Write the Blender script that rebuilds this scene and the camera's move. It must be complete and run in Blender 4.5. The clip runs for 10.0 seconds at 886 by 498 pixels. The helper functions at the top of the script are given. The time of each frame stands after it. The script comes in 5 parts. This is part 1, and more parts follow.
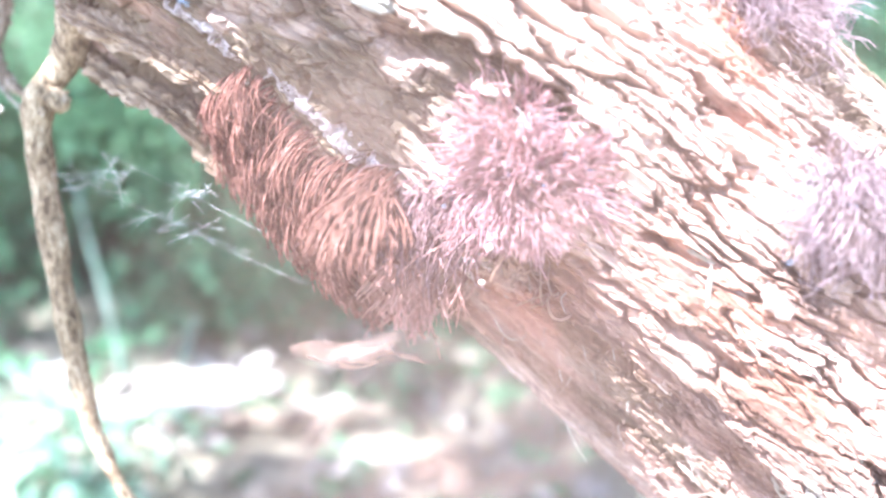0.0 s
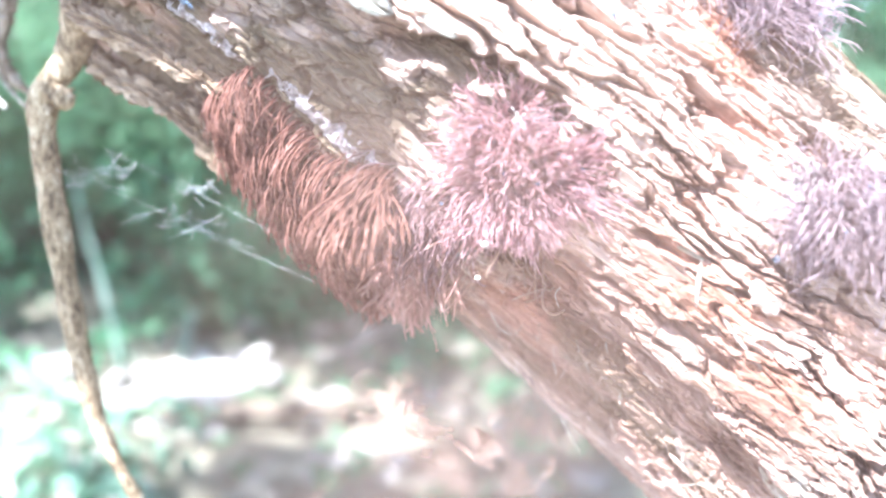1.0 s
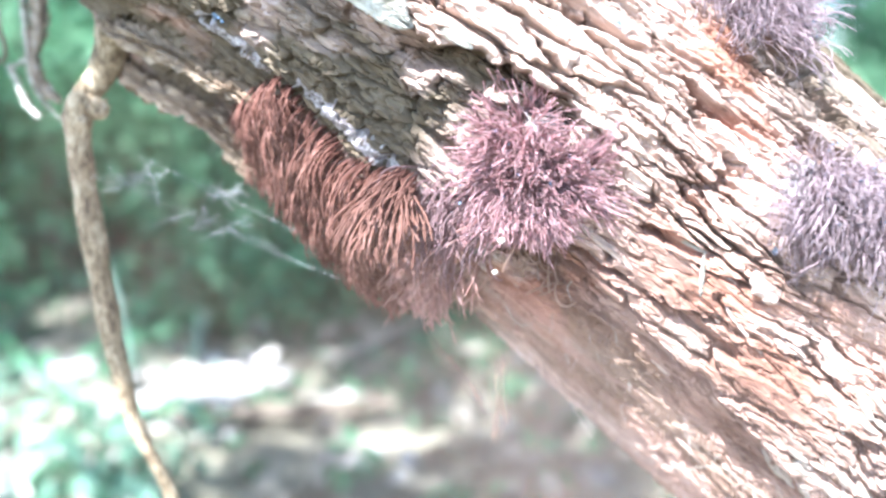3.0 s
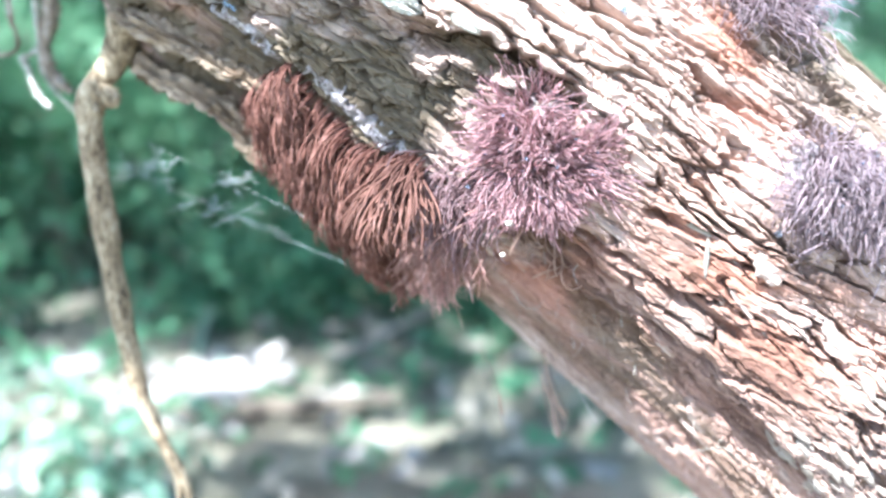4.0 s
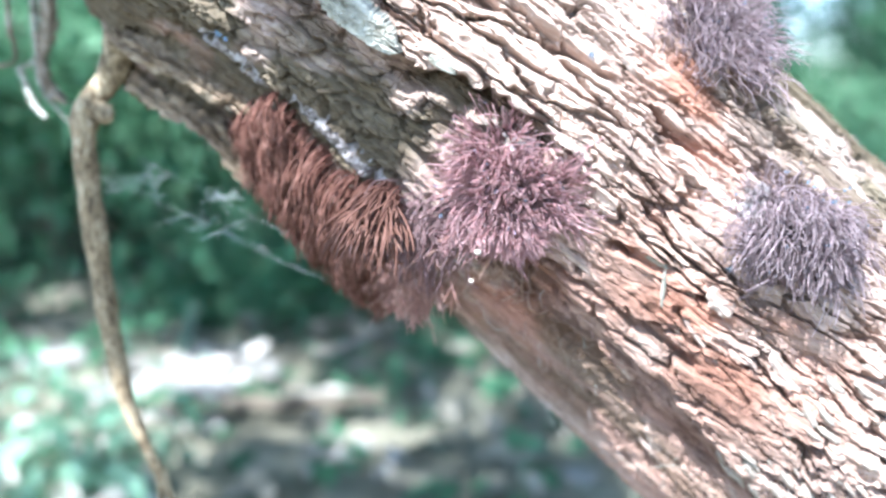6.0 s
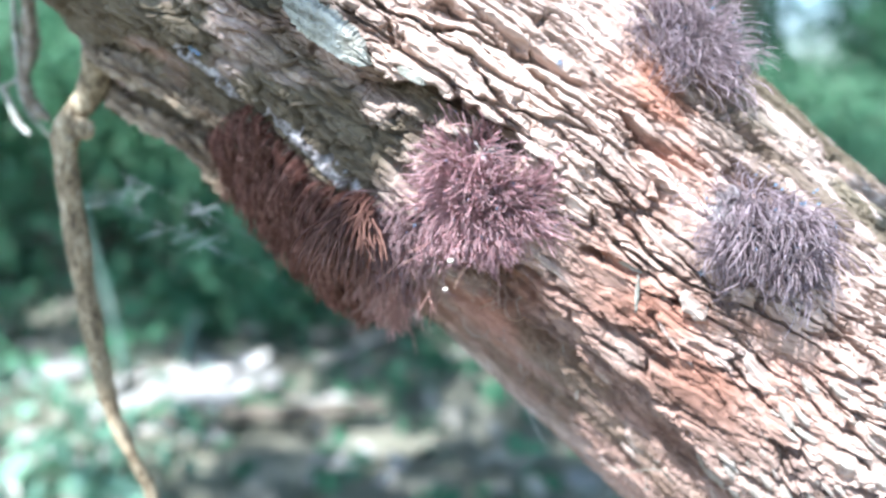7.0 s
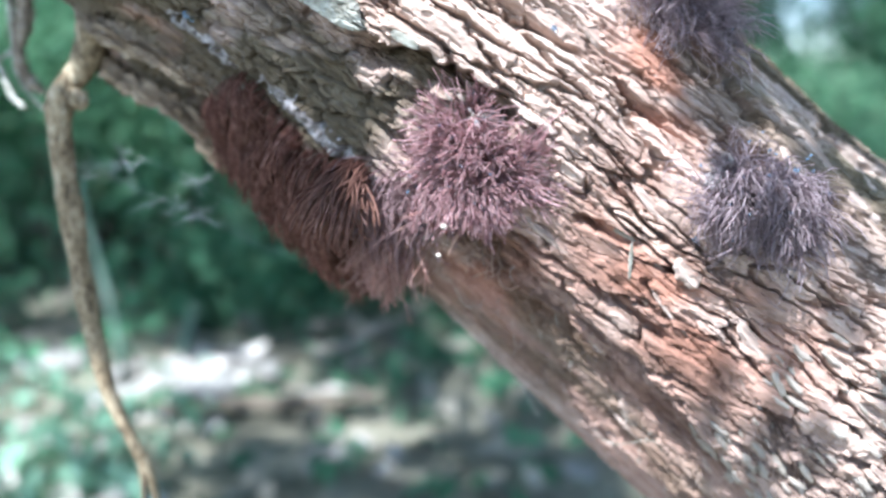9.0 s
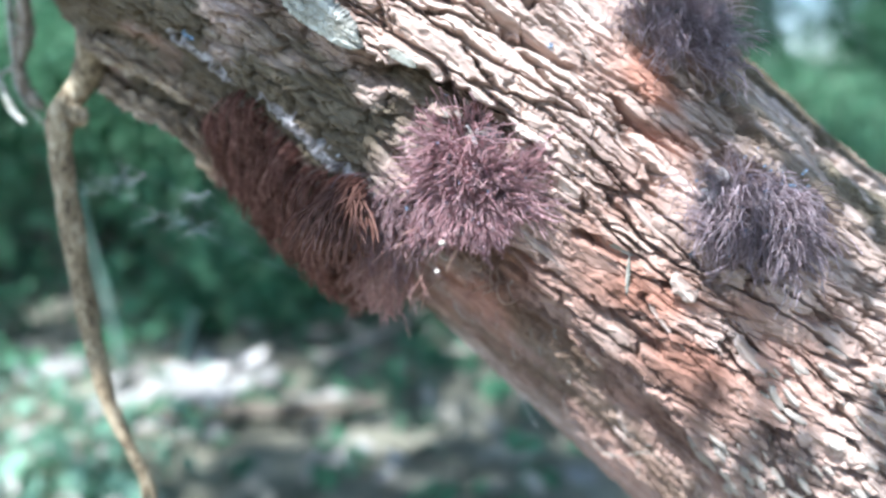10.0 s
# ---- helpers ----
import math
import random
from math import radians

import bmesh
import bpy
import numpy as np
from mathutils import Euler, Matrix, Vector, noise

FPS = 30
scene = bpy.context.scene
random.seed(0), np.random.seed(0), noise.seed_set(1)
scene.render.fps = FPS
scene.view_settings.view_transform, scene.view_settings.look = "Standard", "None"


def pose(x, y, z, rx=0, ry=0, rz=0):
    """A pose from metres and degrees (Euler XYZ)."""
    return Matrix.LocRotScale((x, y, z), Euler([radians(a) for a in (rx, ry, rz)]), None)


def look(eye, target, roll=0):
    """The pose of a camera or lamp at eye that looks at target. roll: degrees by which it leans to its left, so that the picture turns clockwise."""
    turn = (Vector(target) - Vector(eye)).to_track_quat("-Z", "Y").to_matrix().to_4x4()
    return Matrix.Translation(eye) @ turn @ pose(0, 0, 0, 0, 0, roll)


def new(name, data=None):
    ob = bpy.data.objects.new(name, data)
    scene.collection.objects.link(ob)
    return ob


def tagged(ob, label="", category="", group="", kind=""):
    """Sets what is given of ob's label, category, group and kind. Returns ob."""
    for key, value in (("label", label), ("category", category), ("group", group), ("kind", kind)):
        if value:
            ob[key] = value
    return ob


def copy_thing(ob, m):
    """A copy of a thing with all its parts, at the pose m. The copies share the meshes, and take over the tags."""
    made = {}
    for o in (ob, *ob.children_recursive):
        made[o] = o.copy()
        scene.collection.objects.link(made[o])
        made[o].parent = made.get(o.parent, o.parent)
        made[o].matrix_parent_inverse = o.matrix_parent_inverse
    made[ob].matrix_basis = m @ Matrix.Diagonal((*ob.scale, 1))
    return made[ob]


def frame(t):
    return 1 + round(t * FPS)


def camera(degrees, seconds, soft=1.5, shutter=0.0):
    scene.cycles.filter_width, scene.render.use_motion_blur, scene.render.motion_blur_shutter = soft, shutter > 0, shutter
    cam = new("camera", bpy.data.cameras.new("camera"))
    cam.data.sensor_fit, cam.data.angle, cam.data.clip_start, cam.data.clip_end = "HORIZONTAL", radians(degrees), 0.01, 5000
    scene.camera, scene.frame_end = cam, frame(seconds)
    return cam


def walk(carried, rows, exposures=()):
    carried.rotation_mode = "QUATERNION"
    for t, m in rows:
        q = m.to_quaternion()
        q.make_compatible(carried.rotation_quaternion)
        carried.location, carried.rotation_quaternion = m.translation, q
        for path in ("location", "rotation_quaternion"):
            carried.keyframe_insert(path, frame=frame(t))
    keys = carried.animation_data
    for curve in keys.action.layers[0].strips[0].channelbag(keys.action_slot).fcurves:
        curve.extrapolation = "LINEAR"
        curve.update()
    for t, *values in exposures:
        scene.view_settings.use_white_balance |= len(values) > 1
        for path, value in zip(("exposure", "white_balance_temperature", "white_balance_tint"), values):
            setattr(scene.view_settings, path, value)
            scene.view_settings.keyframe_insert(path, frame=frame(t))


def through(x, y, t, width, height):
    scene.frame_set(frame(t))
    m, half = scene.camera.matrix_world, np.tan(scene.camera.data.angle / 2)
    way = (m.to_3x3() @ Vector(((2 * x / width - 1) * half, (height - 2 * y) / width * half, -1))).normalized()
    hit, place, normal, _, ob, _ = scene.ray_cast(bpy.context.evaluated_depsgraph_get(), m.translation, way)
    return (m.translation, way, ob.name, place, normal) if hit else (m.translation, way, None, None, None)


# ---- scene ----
# camera: a phone held a hand's width from a leaning dead trunk
cam = camera(58.2, 10.0, 2.7)
cam.data.dof.use_dof = True
cam.data.dof.focus_distance = 0.181
cam.data.dof.aperture_fstop = 6.8
METRES, EYE, TILT, LEAN, TURN = 0.06, 0.6, -10.0, 0.0, 0.0
ROWS = [
    (0.0, 0.0, 0.0, 0.0, 0.0, 0.0, -0.0),
    (0.5, 0.0218, -0.0203, 0.0345, -0.07, -0.27, -0.16),
    (1.0, 0.0038, -0.0765, 0.0142, -0.13, -0.55, -0.1),
    (1.5, 0.0117, -0.1467, 0.011, -0.05, -0.64, -0.0),
    (2.0, 0.0213, -0.197, 0.0365, -0.2, -0.4, 0.18),
    (2.5, -0.0118, -0.2389, 0.0195, 0.13, -0.42, 0.46),
    (4.0, -0.0641, -0.3209, -0.0546, 0.56, -0.64, 0.67),
    (4.5, -0.056, -0.3509, -0.081, 0.96, -1.23, 0.83),
    (5.0, -0.0269, -0.3915, -0.0544, 0.74, -1.39, -0.2),
    (5.5, -0.028, -0.4613, 0.0154, -0.2, -1.07, -1.41),
    (7.0, 0.1173, -0.5317, 0.0635, -0.05, -0.23, 0.1),
    (7.5, 0.1285, -0.525, 0.0246, 0.09, -0.29, 0.03),
    (8.0, 0.1182, -0.5074, 0.001, 0.1, -0.46, -0.53),
    (8.5, 0.1486, -0.5319, -0.0146, 0.05, -0.48, 0.43),
    (9.0, 0.141, -0.5263, -0.0513, -0.12, -0.62, -0.15),
    (9.5, 0.1458, -0.5361, -0.0348, -0.14, -0.52, -0.1),
    (10.0, 0.1473, -0.5494, -0.0029, -0.12, -0.32, 0.16),
]
EXPOSURES = [
    (0.0, 2.92, 5900, 18), (1.0, 2.78, 5900, 14), (2.0, 2.70, 5900, 13), (2.7, 2.60, 5900, 11), (4.0, 2.45, 5800, 8), (5.0, 2.26, 5750, 6),
    (6.0, 2.06, 5750, 6), (7.5, 1.80, 5750, 6), (10.0, 1.57, 5750, 6)]
walk(cam, [(t, pose(0, 0, EYE, TILT, LEAN, TURN) @ pose(METRES * x, METRES * y, METRES * z, 90 + pitch, roll, yaw)) for t, x, y, z, yaw, pitch, roll in ROWS], EXPOSURES)

# ---- light: a high sun through gaps in the leaves, and the sky ----
SUN = Vector((-0.30, -0.50, 0.81)).normalized()
world = bpy.data.worlds.new("sky")
scene.world = world
world.use_nodes = True
wn = world.node_tree
sky = wn.nodes.new("ShaderNodeTexSky")
sky.sky_type, sky.sun_disc = "NISHITA", False
sky.sun_elevation, sky.sun_rotation = math.asin(SUN.z), math.atan2(SUN.x, SUN.y)
wn.links.new(sky.outputs[0], wn.nodes["Background"].inputs[0])
wn.nodes["Background"].inputs[1].default_value = 0.15
sun = new("sun", bpy.data.lights.new("sun", "SUN"))
sun.data.energy, sun.data.angle, sun.data.color = 5.0, radians(0.53), (1.0, 0.95, 0.92)
sun.matrix_world = look(SUN * 20, (0, 0, 0))


# ---- materials ----
def material(name):
    m = bpy.data.materials.new(name)
    m.use_nodes = True
    return m, m.node_tree.nodes, m.node_tree.links, m.node_tree.nodes["Principled BSDF"]


def ramp_of(nodes, stops):
    r = nodes.new("ShaderNodeValToRGB")
    while len(r.color_ramp.elements) < len(stops):
        r.color_ramp.elements.new(0.5)
    for e, (p, c) in zip(r.color_ramp.elements, stops):
        e.position, e.color = p, (*c, 1)
    return r


def mottled(name, dark, mid, light, scale=40.0, stretch=(1, 1, 1), rough=0.85, bump=0.3, fine=6.0, spread=0.0, distance=0.002, spec=0.3):
    """Three tones mixed by a coarse and a fine noise, with a fine relief; spread: how far single pieces differ in tone."""
    m, n, l, b = material(name)
    tc, mp = n.new("ShaderNodeTexCoord"), n.new("ShaderNodeMapping")
    mp.inputs["Scale"].default_value = stretch
    l.new(tc.outputs["Object"], mp.inputs[0])
    a, c = n.new("ShaderNodeTexNoise"), n.new("ShaderNodeTexNoise")
    a.inputs["Scale"].default_value, c.inputs["Scale"].default_value = scale, scale * fine
    a.inputs["Detail"].default_value = c.inputs["Detail"].default_value = 5
    for t in (a, c):
        l.new(mp.outputs[0], t.inputs["Vector"])
    mix = n.new("ShaderNodeMath")
    mix.operation = "MULTIPLY_ADD"
    mix.inputs[1].default_value = 0.45
    l.new(c.outputs["Fac"], mix.inputs[0])
    half = n.new("ShaderNodeMath")
    half.operation = "MULTIPLY"
    half.inputs[1].default_value = 0.6
    l.new(a.outputs["Fac"], half.inputs[0])
    l.new(half.outputs[0], mix.inputs[2])
    r = ramp_of(n, [(0.36, dark), (0.52, mid), (0.68, light)])
    l.new(mix.outputs[0], r.inputs[0])
    out = r.outputs[0]
    if spread:
        info, geo = n.new("ShaderNodeObjectInfo"), n.new("ShaderNodeNewGeometry")
        add = n.new("ShaderNodeMath")
        l.new(info.outputs["Random"], add.inputs[0])
        l.new(geo.outputs["Random Per Island"], add.inputs[1])
        frac = n.new("ShaderNodeMath")
        frac.operation = "FRACT"
        l.new(add.outputs[0], frac.inputs[0])
        rng = n.new("ShaderNodeMapRange")
        rng.inputs["To Min"].default_value, rng.inputs["To Max"].default_value = 1 - spread, 1 + spread
        l.new(frac.outputs[0], rng.inputs[0])
        hsv = n.new("ShaderNodeHueSaturation")
        l.new(rng.outputs[0], hsv.inputs["Value"])
        l.new(out, hsv.inputs["Color"])
        out = hsv.outputs[0]
    l.new(out, b.inputs["Base Color"])
    b.inputs["Roughness"].default_value = rough
    b.inputs["Specular IOR Level"].default_value = spec
    if bump:
        bp = n.new("ShaderNodeBump")
        bp.inputs["Strength"].default_value, bp.inputs["Distance"].default_value = bump, distance
        l.new(c.outputs["Fac"], bp.inputs["Height"])
        l.new(bp.outputs[0], b.inputs["Normal"])
    return m


def bark_material():
    """Weathered bark: grey-tan fibres, with rust, grey-green algal and pale crust tones, some standing in for shade,
    kept in the mesh's own stain map.
    """
    m = mottled("weathered_bark", (0.105, 0.072, 0.058), (0.36, 0.275, 0.237), (0.57, 0.48, 0.435), 75, (0.16, 1, 1), 0.9, 0.8, 7, 0.0, 0.0012, 0.2)
    n, l, b = m.node_tree.nodes, m.node_tree.links, m.node_tree.nodes["Principled BSDF"]
    base = b.inputs["Base Color"].links[0].from_socket
    at = n.new("ShaderNodeAttribute")
    at.attribute_name = "stain"
    sep = n.new("ShaderNodeSeparateColor")
    l.new(at.outputs["Color"], sep.inputs[0])
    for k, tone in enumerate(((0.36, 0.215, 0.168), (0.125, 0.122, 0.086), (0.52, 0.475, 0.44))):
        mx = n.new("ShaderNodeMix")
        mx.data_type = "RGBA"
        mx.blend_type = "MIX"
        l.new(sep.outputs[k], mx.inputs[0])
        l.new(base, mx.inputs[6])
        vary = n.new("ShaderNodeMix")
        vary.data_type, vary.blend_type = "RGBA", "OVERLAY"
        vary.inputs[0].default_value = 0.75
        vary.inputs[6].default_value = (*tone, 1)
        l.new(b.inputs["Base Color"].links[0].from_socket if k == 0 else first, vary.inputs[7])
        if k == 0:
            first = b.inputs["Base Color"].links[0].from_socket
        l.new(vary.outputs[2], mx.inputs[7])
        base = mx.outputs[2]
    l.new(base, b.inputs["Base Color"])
    return m


def translucent(m, through):
    """Lets a share of the light through a thin thing."""
    n, l, b = m.node_tree.nodes, m.node_tree.links, m.node_tree.nodes["Principled BSDF"]
    tr, mx = n.new("ShaderNodeBsdfTranslucent"), n.new("ShaderNodeMixShader")
    l.new(b.inputs["Base Color"].links[0].from_socket, tr.inputs[0])
    mx.inputs[0].default_value = through
    l.new(b.outputs[0], mx.inputs[1])
    l.new(tr.outputs[0], mx.inputs[2])
    l.new(mx.outputs[0], n["Material Output"].inputs[0])
    return m


def leaf_material(name, dark, mid, light, through=0.35, spread=0.35):
    return translucent(mottled(name, dark, mid, light, 12, (1, 1, 1), 0.45, 0.0, 5, spread), through)


def clear_material(name, tint, rough=0.05):
    m, n, l, b = material(name)
    b.inputs["Base Color"].default_value = (*tint, 1)
    b.inputs["Roughness"].default_value = rough
    b.inputs["Transmission Weight"].default_value = 0.9
    b.inputs["IOR"].default_value = 1.33
    return m


def spore_material():
    """Falling spore dust, also used for painted lens glare: thin, lit by the sun, densest where the mesh's own density
    says so.
    """
    m, n, l, b = material("spore_dust")
    at, tc, tex = n.new("ShaderNodeAttribute"), n.new("ShaderNodeTexCoord"), n.new("ShaderNodeTexNoise")
    at.attribute_name = "dust"
    tex.inputs["Scale"].default_value, tex.inputs["Detail"].default_value = 130, 3
    l.new(tc.outputs["Object"], tex.inputs["Vector"])
    rng, mul = n.new("ShaderNodeMapRange"), n.new("ShaderNodeMath")
    rng.inputs["From Min"].default_value, rng.inputs["From Max"].default_value = 0.3, 0.7
    rng.inputs["To Min"].default_value, rng.inputs["To Max"].default_value = 0.35, 1.0
    l.new(tex.outputs["Fac"], rng.inputs[0])
    mul.operation = "MULTIPLY"
    l.new(rng.outputs[0], mul.inputs[0])
    l.new(at.outputs["Fac"], mul.inputs[1])
    clear, dust, glow, mx, both = (n.new("ShaderNodeBsdfTransparent"), n.new("ShaderNodeBsdfDiffuse"), n.new("ShaderNodeBsdfTranslucent"),
                                   n.new("ShaderNodeMixShader"), n.new("ShaderNodeMixShader"))
    for d in (dust, glow):
        d.inputs[0].default_value = (0.56, 0.395, 0.325, 1)
    both.inputs[0].default_value = 0.5
    l.new(dust.outputs[0], both.inputs[1])
    l.new(glow.outputs[0], both.inputs[2])
    l.new(mul.outputs[0], mx.inputs[0])
    l.new(clear.outputs[0], mx.inputs[1])
    l.new(both.outputs[0], mx.inputs[2])
    l.new(mx.outputs[0], n["Material Output"].inputs[0])
    return m


SPORE = spore_material()
BARK = bark_material()
FLAKE = mottled("grey_bark_flake", (0.14, 0.135, 0.11), (0.36, 0.36, 0.32), (0.6, 0.6, 0.55), 110, (0.5, 1, 1), 0.9, 0.6, 4, 0.1, 0.001, 0.2)
TWIG = mottled("twig_bark", (0.065, 0.048, 0.03), (0.24, 0.185, 0.118), (0.46, 0.39, 0.28), 210, (1, 1, 0.45), 0.8, 0.6, 4, 0.1, 0.0012)
DEAD = mottled("dead_grey_twig", (0.06, 0.048, 0.036), (0.22, 0.18, 0.14), (0.52, 0.49, 0.44), 160, (1, 1, 0.4), 0.8, 0.5, 4, 0.15, 0.001)
RIB = mottled("torn_brown_wood", (0.085, 0.062, 0.043), (0.25, 0.19, 0.135), (0.44, 0.36, 0.27), 120, (0.2, 1, 1), 0.9, 0.8, 5, 0.0, 0.001, 0.2)
RUST = mottled("rust_brown_spore_tube", (0.10, 0.044, 0.034), (0.225, 0.112, 0.089), (0.43, 0.255, 0.213), 300, (1, 1, 1), 0.75, 0.5, 5, 0.35, 0.0003)
LILAC = mottled("lilac_brown_spore_tube", (0.33, 0.195, 0.208), (0.55, 0.365, 0.385), (0.76, 0.59, 0.615), 300, (1, 1, 1), 0.7, 0.5, 5, 0.35, 0.0003)
VIOLET = mottled("grey_violet_spore_tube", (0.23, 0.18, 0.2), (0.42, 0.345, 0.375), (0.62, 0.545, 0.575), 300, (1, 1, 1), 0.65, 0.5, 5, 0.35, 0.0003)
SHEAF_RUST = mottled("light_rust_spore_tube", (0.13, 0.063, 0.049), (0.235, 0.125, 0.1), (0.37, 0.225, 0.19), 300, (1, 1, 1), 0.75, 0.5, 5, 0.3, 0.0003)
PINK = mottled("pinkish_spore_tube", (0.42, 0.25, 0.215), (0.58, 0.38, 0.34), (0.72, 0.54, 0.49), 300, (1, 1, 1), 0.75, 0.5, 5, 0.25, 0.0003)
MAUVE = mottled("mauve_spore_tube", (0.25, 0.165, 0.175), (0.42, 0.3, 0.315), (0.6, 0.46, 0.48), 300, (1, 1, 1), 0.7, 0.5, 5, 0.35, 0.0003)
CREAM = mottled("cream_spore_tube", (0.3, 0.2, 0.16), (0.5, 0.36, 0.29), (0.66, 0.52, 0.44), 300, (1, 1, 1), 0.75, 0.5, 5, 0.25, 0.0003)


def foot_toned(m):
    """Darker towards the foot of the tubes and full colour at their ends, along each tube's own length."""
    n, l, b = m.node_tree.nodes, m.node_tree.links, m.node_tree.nodes["Principled BSDF"]
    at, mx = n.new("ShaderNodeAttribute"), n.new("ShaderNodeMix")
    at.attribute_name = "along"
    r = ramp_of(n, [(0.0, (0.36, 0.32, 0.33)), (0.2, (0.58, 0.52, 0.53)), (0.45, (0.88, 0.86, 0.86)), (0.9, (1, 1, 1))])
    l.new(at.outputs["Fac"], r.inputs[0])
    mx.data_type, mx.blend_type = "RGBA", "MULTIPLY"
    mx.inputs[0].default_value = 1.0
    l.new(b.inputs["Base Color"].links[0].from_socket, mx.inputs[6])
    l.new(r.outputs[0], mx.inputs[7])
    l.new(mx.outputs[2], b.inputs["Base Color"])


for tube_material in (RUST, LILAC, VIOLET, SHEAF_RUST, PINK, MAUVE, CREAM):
    foot_toned(tube_material)
    translucent(tube_material, 0.38 if tube_material in (RUST, SHEAF_RUST) else 0.58)
    tube_material.node_tree.nodes["Principled BSDF"].inputs["Roughness"].default_value = 0.95
    tube_material.node_tree.nodes["Principled BSDF"].inputs["Specular IOR Level"].default_value = 0.08
FILM = mottled("silvery_film", (0.10, 0.085, 0.09), (0.24, 0.215, 0.22), (0.55, 0.53, 0.54), 400, (1, 1, 1), 0.6, 0.9, 3, 0.0, 0.0006, 0.8)
CRUST = mottled("pale_crust", (0.2, 0.165, 0.135), (0.36, 0.315, 0.275), (0.55, 0.5, 0.45), 300, (1, 1, 1), 0.9, 0.4, 3, 0.15, 0.0005)
WEB = material("spider_silk")[0]
WEB.node_tree.nodes["Principled BSDF"].inputs["Base Color"].default_value = (0.75, 0.82, 0.85, 1)
WEB.node_tree.nodes["Principled BSDF"].inputs["Roughness"].default_value = 0.3
WEB.node_tree.nodes["Principled BSDF"].inputs["Alpha"].default_value = 0.75
# The blue tint stands in for the sky reflected in the drops.
DROP = clear_material("water_drop", (0.55, 0.75, 1.0))
SOIL = mottled("leaf_mould_soil", (0.095, 0.092, 0.068), (0.185, 0.18, 0.138), (0.29, 0.28, 0.225), 9, (1, 1, 1), 0.95, 0.8, 8, 0.0, 0.01)
LITTER = mottled("dead_leaf", (0.14, 0.13, 0.1), (0.25, 0.235, 0.19), (0.37, 0.355, 0.31), 30, (1, 1, 1), 0.75, 0.3, 5, 0.2, 0.003)
TRUNK = mottled("tree_bark", (0.06, 0.05, 0.04), (0.13, 0.11, 0.085), (0.22, 0.19, 0.15), 14, (1, 1, 0.25), 0.95, 0.9, 5, 0.1, 0.01)
STEM = mottled("green_stem", (0.06, 0.11, 0.085), (0.12, 0.19, 0.15), (0.2, 0.29, 0.24), 40, (1, 1, 0.3), 0.7, 0.3, 4, 0.2, 0.002)
ROCK = mottled("pale_stone", (0.15, 0.148, 0.14), (0.28, 0.275, 0.26), (0.42, 0.41, 0.39), 25, (1, 1, 1), 0.9, 0.6, 5, 0.15, 0.004)
LEAF = leaf_material("green_leaf", (0.04, 0.115, 0.065), (0.08, 0.2, 0.112), (0.15, 0.32, 0.19), 0.5)
# Lighter copy of the green leaf that stands in for sunlit foliage.
LIGHTENED_LEAF = leaf_material("lightened_leaf", (0.09, 0.2, 0.115), (0.15, 0.32, 0.185), (0.24, 0.44, 0.28), 0.5, 0.2)
# Lighter copy of the green leaf, with sunlight put into its colour.
SUN_LEAF = leaf_material("sun_brightened_leaf", (0.12, 0.24, 0.15), (0.22, 0.38, 0.27), (0.36, 0.52, 0.42), 0.45)
# Dead leaf made paler, so that its colour carries the sun patches.
SUN_LITTER = mottled("sun_brightened_dead_leaf", (0.24, 0.22, 0.2), (0.43, 0.405, 0.38), (0.62, 0.6, 0.57), 30, (1, 1, 1), 0.6, 0.3, 5, 0.25, 0.003)
CANOPY = leaf_material("canopy_leaf", (0.025, 0.07, 0.02), (0.05, 0.125, 0.035), (0.09, 0.19, 0.06), 0.4)


# ---- mesh helpers ----
def mesh_of(name, verts, faces, mat, smooth=True):
    me = bpy.data.meshes.new(name)
    verts, faces = np.asarray(verts, np.float32), np.asarray(faces, np.int32)
    k = faces.shape[1]
    me.vertices.add(len(verts))
    me.vertices.foreach_set("co", verts.ravel())
    me.loops.add(faces.size)
    me.loops.foreach_set("vertex_index", faces.ravel())
    me.polygons.add(len(faces))
    me.polygons.foreach_set("loop_start", np.arange(0, faces.size, k, dtype=np.int32))
    me.polygons.foreach_set("use_smooth", np.full(len(faces), smooth))
    me.materials.append(mat)
    me.update(calc_edges=True)
    me.validate()
    return me


def part(name, me, parent, label="", m=None):
    ob = new(name, me)
    ob.parent = parent
    if m is not None:
        ob.matrix_basis = m
    return tagged(ob, label)


